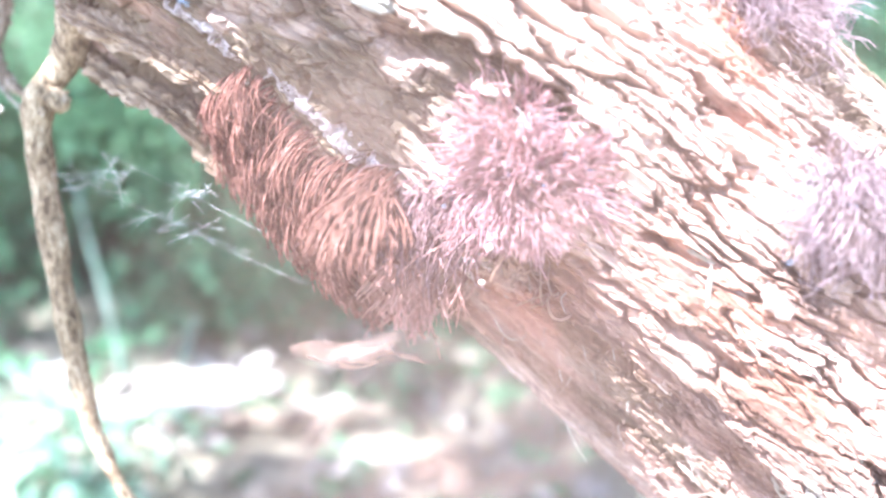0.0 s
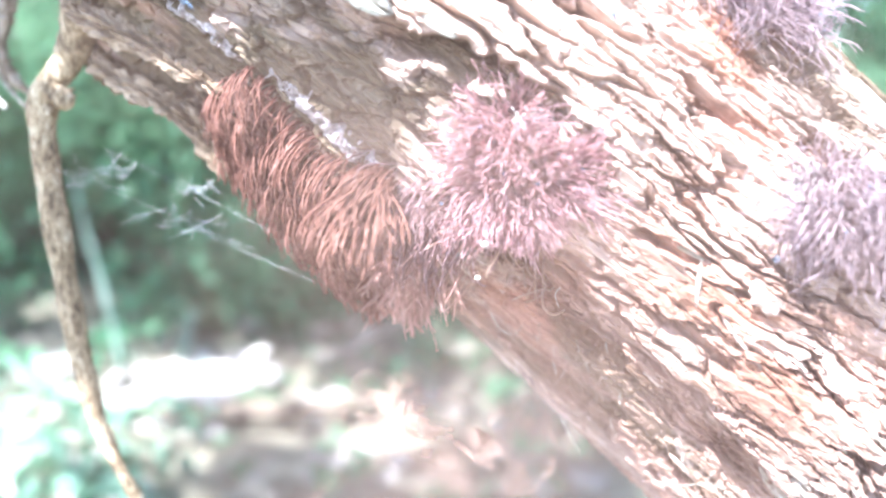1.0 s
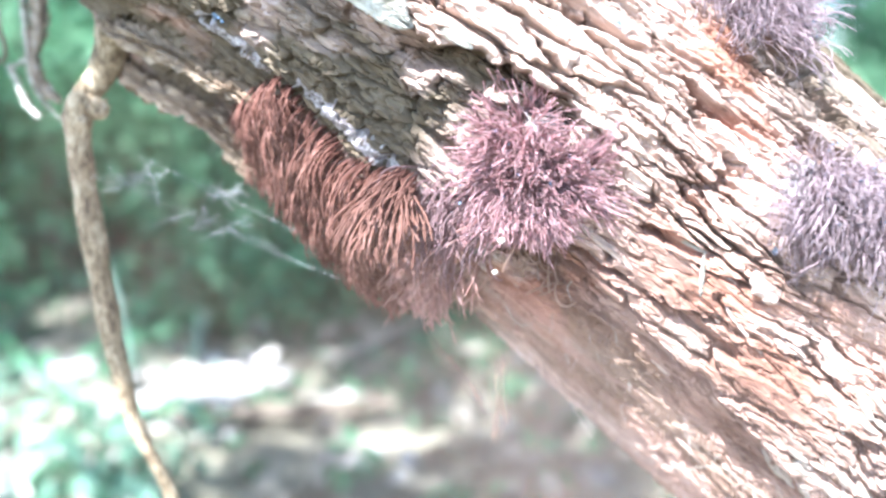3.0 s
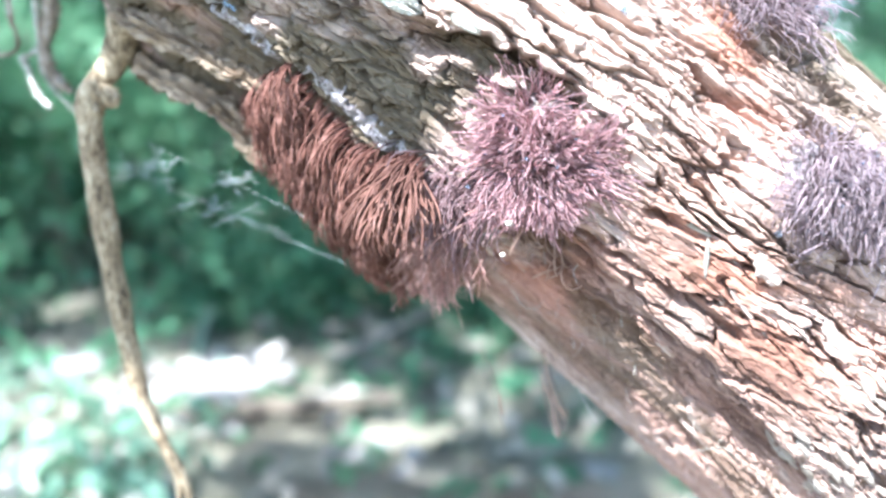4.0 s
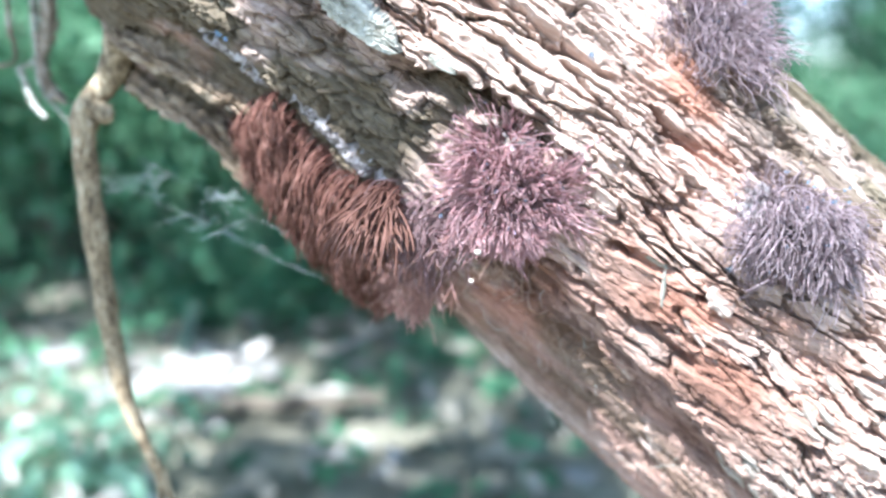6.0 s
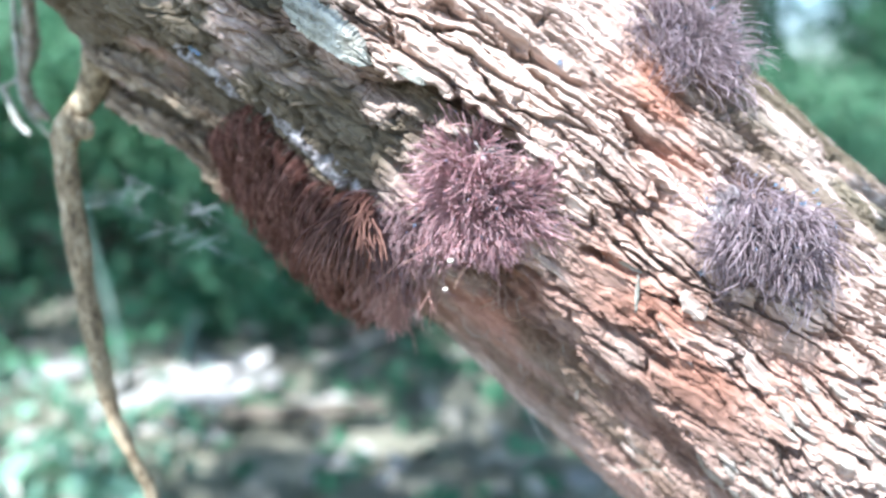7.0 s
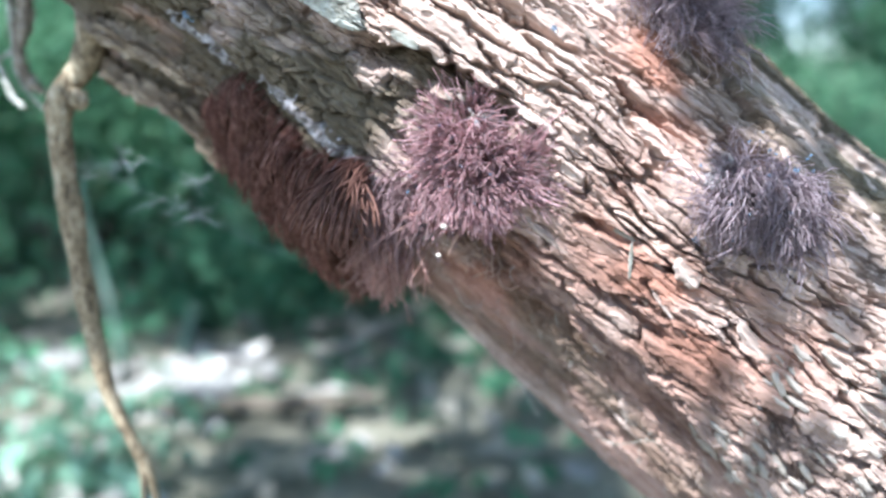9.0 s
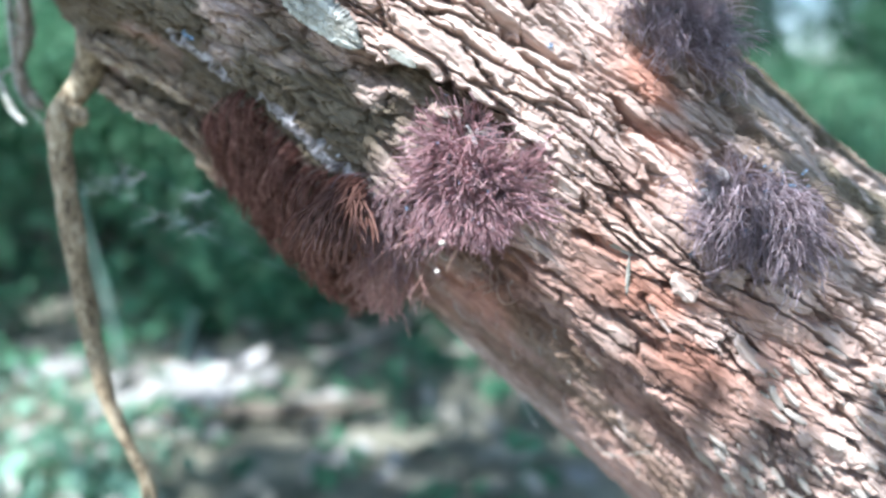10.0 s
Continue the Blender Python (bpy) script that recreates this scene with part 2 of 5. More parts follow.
def tube(points, radii, sides=6, wobble=0.0, rng=None, cap=True):
    """Rings round a line of points; the ends close to a point. Quads only."""
    p, r = np.asarray(points, float), np.asarray(radii, float)
    if cap:
        a, z = p[0] - (p[1] - p[0]) * 0.02, p[-1] + (p[-1] - p[-2]) * 0.05
        p, r = np.vstack([a, p, z]), np.concatenate([[r[0] * 0.02], r, [r[-1] * 0.02]])
    t = np.gradient(p, axis=0)
    t /= np.linalg.norm(t, axis=1)[:, None] + 1e-12
    up = np.array([0.31, 0.87, 0.38])
    u = np.cross(t, up)
    u /= np.linalg.norm(u, axis=1)[:, None] + 1e-12
    v = np.cross(t, u)
    ang = np.arange(sides) * 2 * np.pi / sides
    rr = np.repeat(r[:, None], sides, 1)
    if wobble:
        rr = rr * (1 + wobble * rng.standard_normal(rr.shape))
    vs = p[:, None] + rr[..., None] * (np.cos(ang)[None, :, None] * u[:, None] + np.sin(ang)[None, :, None] * v[:, None])
    n = len(p)
    i, j = np.meshgrid(np.arange(n - 1), np.arange(sides), indexing="ij")
    k = (j + 1) % sides
    f = np.stack([i * sides + j, i * sides + k, (i + 1) * sides + k, (i + 1) * sides + j], -1).reshape(-1, 4)
    return vs.reshape(-1, 3), f


def joined(pieces):
    vs, fs, at = [], [], 0
    for v, f in pieces:
        vs.append(v)
        fs.append(f + at)
        at += len(v)
    return np.vstack(vs), np.vstack(fs)


def smooth_line(points, n):
    """n points of a soft line through the given ones."""
    p = np.asarray(points, float)
    q = np.vstack([2 * p[0] - p[1], p, 2 * p[-1] - p[-2]])
    out = []
    for x in np.linspace(0, len(p) - 1 - 1e-9, n):
        i, f = int(x), x - int(x)
        a, b, c, d = q[i:i + 4]
        out.append(0.5 * (2 * b + (c - a) * f + (2 * a - 5 * b + 4 * c - d) * f * f + (3 * b - a - 3 * c + d) * f ** 3))
    return np.array(out)


TABLE = np.random.RandomState(7).rand(256, 256)


def vnoise(x, y):
    xi, yi = np.floor(x).astype(int), np.floor(y).astype(int)
    fx, fy = x - xi, y - yi
    fx, fy = fx * fx * (3 - 2 * fx), fy * fy * (3 - 2 * fy)
    g = lambda a, b: TABLE[a & 255, b & 255]
    return (g(xi, yi) * (1 - fx) + g(xi + 1, yi) * fx) * (1 - fy) + (g(xi, yi + 1) * (1 - fx) + g(xi + 1, yi + 1) * fx) * fy


def fbm(x, y, octaves=4):
    out, amp, total = 0, 1.0, 0.0
    for k in range(octaves):
        out, total = out + amp * vnoise(x * 2 ** k + 17.3 * k, y * 2 ** k + 9.1 * k), total + amp
        amp *= 0.5
    return out / total


def ridged(x, y, octaves=3):
    out, amp, total = 0, 1.0, 0.0
    for k in range(octaves):
        out, total = out + amp * (1 - np.abs(2 * vnoise(x * 2 ** k + 31.7 * k, y * 2 ** k + 5.9 * k) - 1)), total + amp
        amp *= 0.5
    return out / total


def soft(x, a, b):
    t = np.clip((x - a) / (b - a), 0, 1)
    return t * t * (3 - 2 * t)


# ---- the leaning trunk: s runs along it in metres, phi round it in degrees, 0 towards the open side ----
AXIS = np.array((0.04, 0.2262, 0.5945))
ALONG = np.array((0.7512, -0.0352, -0.6591))
FACE = np.array((-0.0264, -0.9994, 0.0232))
RISE = np.array((0.6595, 0.0, 0.7517))


def girth(s):
    return np.interp(s, [-0.8, -0.2, 0.0, 0.03, 0.075, 0.1, 0.18, 0.9], [0.078, 0.0708, 0.0648, 0.0652, 0.0668, 0.0695, 0.0735, 0.085])


CELLS = np.random.RandomState(12).rand(256, 256, 4)


def planks(s, w, long, wide, jitter=0.42):
    """Long cells like torn fibres: each one's own height and tilt, and how near its edge a place lies, in metres."""
    x, y = s / long, w / wide
    xi, yi = np.floor(x).astype(int), np.floor(y).astype(int)
    best, second = np.full(x.shape, 9.0), np.full(x.shape, 9.0)
    height, tilt = np.zeros(x.shape), np.zeros(x.shape)
    for dx in (-1, 0, 1):
        for dy in (-1, 0, 1):
            c = CELLS[(xi + dx) & 255, (yi + dy) & 255]
            px = xi + dx + 0.5 + (c[..., 0] - 0.5) * 2 * jitter + 0.5 * ((yi + dy) & 1)
            py = yi + dy + 0.5 + (c[..., 1] - 0.5) * 2 * jitter
            d = np.sqrt((x - px) ** 2 * 0.55 + (y - py) ** 2)
            near = d < best
            second = np.where(near, best, np.minimum(second, d))
            height = np.where(near, c[..., 2], height)
            tilt = np.where(near, (c[..., 3] - 0.5) * (y - py) + (c[..., 2] - 0.5) * 0.7 * (x - px), tilt)
            best = np.where(near, d, best)
    return height - 0.5, tilt, (second - best) * wide


def relief(s, phi):
    """Height of the bark over the plain round trunk, in metres, and the three stains, which also hold painted shade."""
    s, phi = np.asarray(s, float), np.asarray(phi, float)
    v = np.radians(phi) * 0.065 - 0.13 * s
    w = v + (fbm(s * 30, v * 40, 2) - 0.5) * 0.006 + (fbm(s * 220, v * 260, 2) - 0.5) * 0.0009
    t = s + (fbm(s * 90 + 8, v * 400, 2) - 0.5) * 0.010
    h = -0.0035 * np.exp(-((s + 0.085) / 0.035) ** 2 - ((phi + 48) / 20) ** 2)
    h = h + 0.005 * np.exp(-((s + 0.108) / 0.022) ** 2 - ((phi + 85) / 9) ** 2)
    h = h - 0.0045 * soft(phi, 38, 60) * soft(s, -0.02, 0.03)
    brink = 28 + 60 * np.clip(s - 0.03, -0.05, 0.1) + 6 * (fbm(s * 90 + 4, s * 0 + 2, 3) - 0.5)
    h = h + (0.0024 * soft(-phi, 55, 78) - 0.0042 * soft(-phi, brink, brink + 5)) * soft(s, -0.01, 0.01)
    h = h + 0.007 * (fbm(s * 14 + 3, w * 30 + 8, 2) - 0.5)
    grey = soft(-s, 0.022, 0.04) * soft(-phi, 2, 20)
    low = soft(-phi, 22, 40) * soft(s, -0.03, 0.0)
    ts, ws = t + (fbm(s * 300 + 5, v * 500 + 2, 3) - 0.5) * 0.006, w + (fbm(s * 260 + 1, v * 420 + 9, 3) - 0.5) * 0.0017
    a1, t1, e1 = planks(ts, ws, 0.025, 0.0060)
    a2, t2, e2 = planks(ts + 0.3, ws + 0.1, 0.0135, 0.0028)
    a3, t3, e3 = planks(ts + 0.7, ws + 0.2, 0.0060, 0.0014)
    rough = 1 - 0.3 * low
    split = 0.12 + 0.88 * soft(fbm(s * 30 + 21, w * 100 + 3, 3), 0.42, 0.56)
    fray = soft(fbm(s * 60 + 2, w * 160 + 13, 3), 0.42, 0.6)
    fibre = rough * (a1 * 0.0014 + t1 * 0.0009 - 0.0052 * split * (1 - soft(e1, 0.00015, 0.0008)))
    fibre = fibre + rough * (a2 * 0.0005 - 0.0019 * fray * (1 - soft(e2, 0.0001, 0.0004))) + a3 * 0.0004 * (0.3 + fray)
    fibre = fibre - 0.0008 * low * (1 - soft(e3, 0.0, 0.0003))
    b1, u1, f1 = planks(t * 1.0 + 0.5, w + 0.4, 0.0125, 0.0068)
    b2, u2, f2 = planks(t + 0.9, w + 0.6, 0.0050, 0.0024)
    scales = b1 * 0.0026 + u1 * 0.0014 - 0.0028 * (1 - soft(f1, 0.0, 0.0009)) + b2 * 0.0013 - 0.0008 * (1 - soft(f2, 0, 0.0004)) + a3 * 0.0007
    h = h + fibre * (1 - grey) + scales * grey
    edge = np.interp(s, [-0.06, -0.0436, -0.0362, -0.025, -0.015, -0.0046, 0.009, 0.022], [-12, -10.5, -8.8, -6, -4, -5.8, -8.2, -9.7]) + (fbm(s * 240 + 3, s * 0 + 5, 3) - 0.5) * 5
    ledge = soft(phi, edge - 0.5, edge + 0.7) * (1 - soft(phi, edge + 8, edge + 22)) * soft(s, -0.06, -0.045) * (1 - soft(s, 0.0, 0.02))
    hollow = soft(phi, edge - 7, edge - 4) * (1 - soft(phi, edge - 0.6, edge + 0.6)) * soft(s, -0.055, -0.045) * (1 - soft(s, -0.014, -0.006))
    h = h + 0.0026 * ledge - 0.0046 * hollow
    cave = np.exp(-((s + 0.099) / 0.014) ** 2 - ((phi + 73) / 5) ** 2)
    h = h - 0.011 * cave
    bleach = soft(phi, edge - 1, edge + 2) * (1 - soft(phi, edge + 15, edge + 24)) * soft(s, -0.065, -0.05) * (1 - soft(s, 0.03, 0.045)) * soft(fbm(s * 45 + 5, w * 160 + 70, 3), 0.3, 0.5)
    slot = soft(ridged(s * 24 + 9, w * 85 + 4, 3), 0.81, 0.90) * (1 - 0.6 * grey)
    h = h - 0.0046 * slot
    pale = soft(s, 0.07, 0.095) * soft(fbm(s * 60, w * 110 + 50, 3), 0.42, 0.55) * soft(phi, -45, -30) * (1 - soft(phi, 5, 25))
    h = h + pale * 0.0016 * soft(fbm(s * 260, w * 330, 2), 0.42, 0.6)
    h = h + (fbm(s * 480, w * 1050, 3) - 0.5) * 0.0008 * (1 - 0.3 * bleach)
    h = h - 0.0007 * soft(fbm(s * 220 + 40, w * 420 + 6, 2), 0.60, 0.68)
    rust = soft(fbm(s * 30 + 60, w * 60 + 4, 3), 0.18, 0.46) * 1.25 * np.exp(-((s - 0.052) / 0.036) ** 2 - ((phi + 10) / 20) ** 2)
    rust = rust + 1.4 * np.exp(-((s - 0.012) / 0.020) ** 2 - ((phi - 26) / 11) ** 2) * soft(fbm(s * 40, w * 80 + 30, 3), 0.3, 0.5) + 1.1 * np.exp(-((s - 0.008) / 0.014) ** 2 - ((phi + 33) / 7) ** 2)
    rust = rust + 0.5 * low * soft(fbm(s * 20, w * 50, 3), 0.3, 0.6)
    rust = rust + 0.85 * np.exp(-((s - 0.014) / 0.022) ** 2 - ((phi + 52) / 13) ** 2) * soft(fbm(s * 50 + 7, w * 120, 3), 0.25, 0.5)
    rust = rust + 0.45 * slot * (1 - grey) + 0.55 * soft(-phi, 38, 60) * soft(-s, 0.02, 0.05) * soft(fbm(s * 30, w * 70 + 5, 3), 0.3, 0.6)
    # The last term paints shade onto the upper right bark.
    algae_shade = grey * soft(fbm(s * 50 + 33, w * 60, 3), 0.25, 0.52) + 0.6 * low * soft(fbm(s * 25 + 3, w * 90, 3), 0.38, 0.62) + 0.9 * soft(phi, 20, 40) * soft(s, 0.0, 0.03) * soft(fbm(s * 30 + 13, w * 70, 3), 0.2, 0.45)
    # Hollow and cave get extra brown and olive as painted shade.
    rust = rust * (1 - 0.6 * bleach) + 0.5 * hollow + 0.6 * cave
    algae_shade = algae_shade + 0.6 * hollow + 0.6 * cave
    return h, np.clip(rust, 0, 0.95), np.clip(algae_shade, 0, 0.9), np.clip(0.6 * pale + 0.85 * bleach, 0, 0.9)


GRID_S, GRID_P = np.linspace(-0.145, 0.15, 900), np.linspace(-92, 86, 720)
GRID = relief(*np.meshgrid(GRID_S, GRID_P, indexing="ij"))


def bark(s, phi, lift=0.0):
    """A place on the bark, and the way out of the trunk there."""
    a = np.radians(phi)
    out = np.cos(a) * FACE + np.sin(a) * RISE
    h = GRID[0][int(np.clip((s + 0.145) / 0.295 * 899 + 0.5, 0, 899)), int(np.clip((phi + 92) / 178 * 719 + 0.5, 0, 719))]
    return AXIS + s * ALONG + (girth(s) + h + lift) * out, out


TRUNK_POSE = Matrix(((ALONG[0], -FACE[0], RISE[0], AXIS[0]), (ALONG[1], -FACE[1], RISE[1], AXIS[1]), (ALONG[2], -FACE[2], RISE[2], AXIS[2]), (0, 0, 0, 1)))
fallen_trunk = tagged(new("leaning_dead_trunk"), "leaning dead trunk with weathered furrowed bark, rust and grey", "dead trunk")
fallen_trunk.matrix_world = TRUNK_POSE


def trunk_mesh():
    ss = np.concatenate([np.linspace(-0.8, -0.15, 40), GRID_S, np.linspace(0.155, 0.9, 40)])
    pp = np.concatenate([GRID_P, np.linspace(90, 264, 44)])
    s, p = np.meshgrid(ss, pp, indexing="ij")
    h, rust, algae_shade, pale = relief(s, p)
    r = girth(s) + h
    a = np.radians(p)
    verts = np.stack([s, -r * np.cos(a), r * np.sin(a)], -1).reshape(-1, 3)
    n, k = len(ss), len(pp)
    i, j = np.meshgrid(np.arange(n - 1), np.arange(k), indexing="ij")
    q = (j + 1) % k
    faces = np.stack([i * k + j, i * k + q, (i + 1) * k + q, (i + 1) * k + j], -1).reshape(-1, 4)
    me = mesh_of("bark", verts, faces, BARK, False)
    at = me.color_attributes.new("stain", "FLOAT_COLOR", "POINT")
    at.data.foreach_set("color", np.stack([rust, algae_shade, pale, np.ones_like(rust)], -1).astype(np.float32).ravel())
    return me


part("bark", trunk_mesh(), fallen_trunk)


# ---- leaf and branch pieces ----
def leaf_shape(length, width, fold=0.25, bend=0.15, fine=True):
    """A folded, bent leaf: two rows of quads from stalk to tip."""
    xs = np.array([0, 0.2, 0.45, 0.75, 1.0] if fine else [0, 0.42, 1.0])
    ws = np.array([0.06, 0.75, 1.0, 0.62, 0.04] if fine else [0.06, 1.0, 0.05]) * width / 2
    c = len(xs)
    mid = np.stack([xs * length, 0 * xs, -bend * length * xs * xs], -1)
    lo, hi = mid.copy(), mid.copy()
    lo[:, 1], hi[:, 1] = -ws, ws
    lo[:, 2] += ws * fold
    hi[:, 2] += ws * fold
    v = np.vstack([lo, mid, hi])
    f = [(a + i, a + i + 1, a + i + c + 1, a + i + c) for a in (0, c) for i in range(c - 1)]
    return v, np.array(f)


def turns(rng, n, tilt=1.0):
    """n random rotation matrices; tilt 0: leaves lie flat."""
    out = []
    for _ in range(n):
        e = Euler((rng.normal(0, 0.6 * tilt), rng.normal(0.15, 0.6 * tilt), rng.uniform(0, 6.283)))
        out.append(np.array(e.to_matrix()))
    return out


def leaf_cloud(rng, places, length, width, tilt=1.0):
    v, f = leaf_shape(1.0, width / length, fine=False)
    pieces = []
    for p, m in zip(places, turns(rng, len(places), tilt)):
        k = length * rng.uniform(0.6, 1.25)
        pieces.append((v * k @ m.T + p, f))
    return joined(pieces)


# ---- twigs of the trunk ----
def thing(name, label, category, group="", kind="", at=(0, 0, 0)):
    ob = tagged(new(name), label, category, group, kind)
    ob.location = at
    return ob


def limb_mesh(name, line, radii, mat, n=40, sides=12, wobble=0.05, seed=1):
    rng = np.random.RandomState(seed)
    p = smooth_line(line, n)
    r = np.interp(np.linspace(0, 1, n), np.linspace(0, 1, len(radii)), radii)
    r = r * (1 + 0.12 * (np.array([vnoise(np.array(k * 22.0 / n), np.array(seed * 3.3)) for k in range(n)]) - 0.5) * 2)
    v, f = tube(p, r, sides, wobble, rng)
    c = np.repeat(np.vstack([p[0], p, p[-1]]), sides, 0)
    k = np.arange(len(v))
    ring, side = k // sides, k % sides
    v = c + (v - c) * (1 + 3.0 * wobble * (fbm(ring * 0.09 + seed, side * 1.7 + seed, 3) - 0.5) * 2)[:, None]
    return mesh_of(name, v, f, mat)


TWIG_LINE = [(-0.0940, 0.221, 0.6290), (-0.0985, 0.2215, 0.6225), (-0.1012, 0.2225, 0.6171), (-0.1046, 0.2235, 0.6113), (-0.1094, 0.224, 0.6060), (-0.1127, 0.2245, 0.5994),
             (-0.1131, 0.2245, 0.5920), (-0.1128, 0.2245, 0.5820), (-0.1120, 0.2245, 0.5700), (-0.1110, 0.2245, 0.5581), (-0.1097, 0.2245, 0.5434),
             (-0.1080, 0.2245, 0.5283), (-0.1054, 0.2245, 0.5110), (-0.1026, 0.225, 0.4990), (-0.0985, 0.2255, 0.4890), (-0.0945, 0.229, 0.476), (-0.0930, 0.235, 0.452)]
hanging_twig = thing("hanging_twig", "crooked tan twig hanging from the dead trunk", "twig", at=(-0.1, 0.218, 0.613))


def under(ob, me):
    """Moves a mesh given in world places into the space of its thing."""
    me.transform(ob.matrix_basis.inverted())
    return me


twig_stem = part("twig_stem", under(hanging_twig, limb_mesh("twig_stem", TWIG_LINE, [0.0060, 0.0056, 0.0050, 0.0044, 0.0040, 0.0041, 0.0040, 0.0039, 0.0037, 0.0036, 0.0034, 0.0032, 0.0029, 0.0025, 0.0018, 0.0014, 0.001], TWIG, 150, 18, 0.022, 3)), hanging_twig)
part("twig_fork", under(hanging_twig, limb_mesh("twig_fork", [(-0.1029, 0.226, 0.503), (-0.0995, 0.227, 0.4875), (-0.0965, 0.229, 0.4749), (-0.0975, 0.231, 0.4582)], [0.002, 0.0014, 0.0011, 0.0008], TWIG, 24, 8, 0.05, 5)), twig_stem)
part("twig_knot", under(hanging_twig, limb_mesh("twig_knot", [(-0.108, 0.221, 0.604), (-0.1035, 0.219, 0.6015), (-0.1015, 0.218, 0.6005)], [0.0028, 0.0028, 0.0012], TWIG, 16, 12, 0.16, 6)), twig_stem)
part("twig_knot", under(hanging_twig, limb_mesh("twig_knot", [(-0.1095, 0.221, 0.599), (-0.1080, 0.2185, 0.5975)], [0.0016, 0.0007], TWIG, 8, 8, 0.08, 8)), hanging_twig)


def ridge(line, radii, seed):
    """A torn rib of wood along the trunk, fibrous like the bark."""
    n, sides = 220, 44
    p = smooth_line(line, n)
    r = np.interp(np.linspace(0, 1, n), np.linspace(0, 1, len(radii)), radii)
    v, f = tube(p, r, sides)
    k = np.arange(len(v))
    ring, side = k // sides, k % sides
    c = np.repeat(np.vstack([p[0], p, p[-1]]), sides, 0)
    a = side * 2 * math.pi / sides
    t, w = ring * 0.00035 + seed, np.abs(a - math.pi) * 0.005 + 0.0015 * (fbm(ring * 0.05 + seed, side * 0.0 + 1.0, 2) - 0.5)
    h1, _, e1 = planks(t, w, 0.02, 0.0035)
    h2, _, e2 = planks(t + 0.3, w, 0.007, 0.0014)
    h = h1 * 0.0030 - 0.0022 * (1 - soft(e1, 0, 0.0007)) + h2 * 0.0014 - 0.0009 * (1 - soft(e2, 0, 0.0004)) + 0.003 * (fbm(ring * 0.06 + seed, np.cos(a) * 2 + seed, 2) - 0.5)
    off = v - c
    size = np.linalg.norm(off, axis=1)[:, None] + 1e-9
    v = c + off / size * np.maximum(size + h[:, None] * (size > 0.0008), 0.0003)
    ob = part("root_rib", mesh_of("root_rib", v, f, RIB, False), fallen_trunk)
    ob.data.transform(TRUNK_POSE.inverted())


ridge([(-0.0957, 0.222, 0.6121), (-0.0852, 0.217, 0.6060), (-0.0751, 0.213, 0.6021), (-0.0659, 0.211, 0.5954), (-0.0573, 0.213, 0.586), (-0.046, 0.216, 0.5775)], [0.002, 0.0026, 0.0032, 0.0036, 0.004, 0.003], 2.0)
ridge([(-0.103, 0.231, 0.6163), (-0.0954, 0.230, 0.6125), (-0.0891, 0.229, 0.6086), (-0.0808, 0.227, 0.6046), (-0.0714, 0.222, 0.6)], [0.0040, 0.0050, 0.0052, 0.0046, 0.0030], 8.0)
ridge([(-0.0988, 0.219, 0.6251), (-0.0874, 0.2075, 0.6203), (-0.0726, 0.201, 0.6144), (-0.0631, 0.1975, 0.6088), (-0.0556, 0.196, 0.6041), (-0.05, 0.201, 0.5976)], [0.0024, 0.0028, 0.0030, 0.0029, 0.0025, 0.0015], 5.0)

dangling = thing("curled_dead_twig", "curled grey dead twig with peeling bark", "twig", at=(-0.147, 0.27, 0.64))
part("twig_stem", under(dangling, limb_mesh("twig_stem", [(-0.136, 0.262, 0.72), (-0.1380, 0.26, 0.66), (-0.1388, 0.26, 0.6334), (-0.1400, 0.26, 0.6272), (-0.1418, 0.26, 0.6209), (-0.1416, 0.26, 0.6137), (-0.1388, 0.26, 0.6082), (-0.1344, 0.26, 0.6044)], [0.0026, 0.0028, 0.0027, 0.0029, 0.0017, 0.0019, 0.0024, 0.0010], DEAD, 120, 14, 0.16, 4)), dangling)
for name, label, mat, line, radii, seed in (
        ("side_twig", "", FLAKE, [(-0.1432, 0.262, 0.70), (-0.1438, 0.26, 0.6342), (-0.1437, 0.26, 0.6254), (-0.1440, 0.26, 0.6196), (-0.1470, 0.26, 0.6174), (-0.1503, 0.26, 0.6160)], [0.0010, 0.0012, 0.0012, 0.0011, 0.0006, 0.0012], 17),
        ("peeling_strip", "pale peeled bark strip", FLAKE, [(-0.1506, 0.26, 0.6164), (-0.1484, 0.26, 0.6110), (-0.1459, 0.26, 0.6037), (-0.1420, 0.26, 0.5990)], [0.0013, 0.0009, 0.0012, 0.0008], 7),
        ("peeling_strip", "pale peeled bark strip", FLAKE, [(-0.1440, 0.26, 0.6185), (-0.1432, 0.259, 0.6120), (-0.1405, 0.259, 0.6060), (-0.1370, 0.26, 0.6010), (-0.1335, 0.26, 0.5967)], [0.0008, 0.0007, 0.0008, 0.0005, 0.0003], 27),
        ("side_twig", "", DEAD, [(-0.1530, 0.262, 0.69), (-0.1527, 0.26, 0.6334), (-0.1516, 0.26, 0.6254), (-0.1521, 0.26, 0.6187), (-0.1605, 0.26, 0.6171), (-0.175, 0.262, 0.622)], [0.0010, 0.0009, 0.0008, 0.0007, 0.0007, 0.0008], 37)):
    part(name, under(dangling, limb_mesh(name, line, radii, mat, 40, 8, 0.12, seed)), dangling, label)


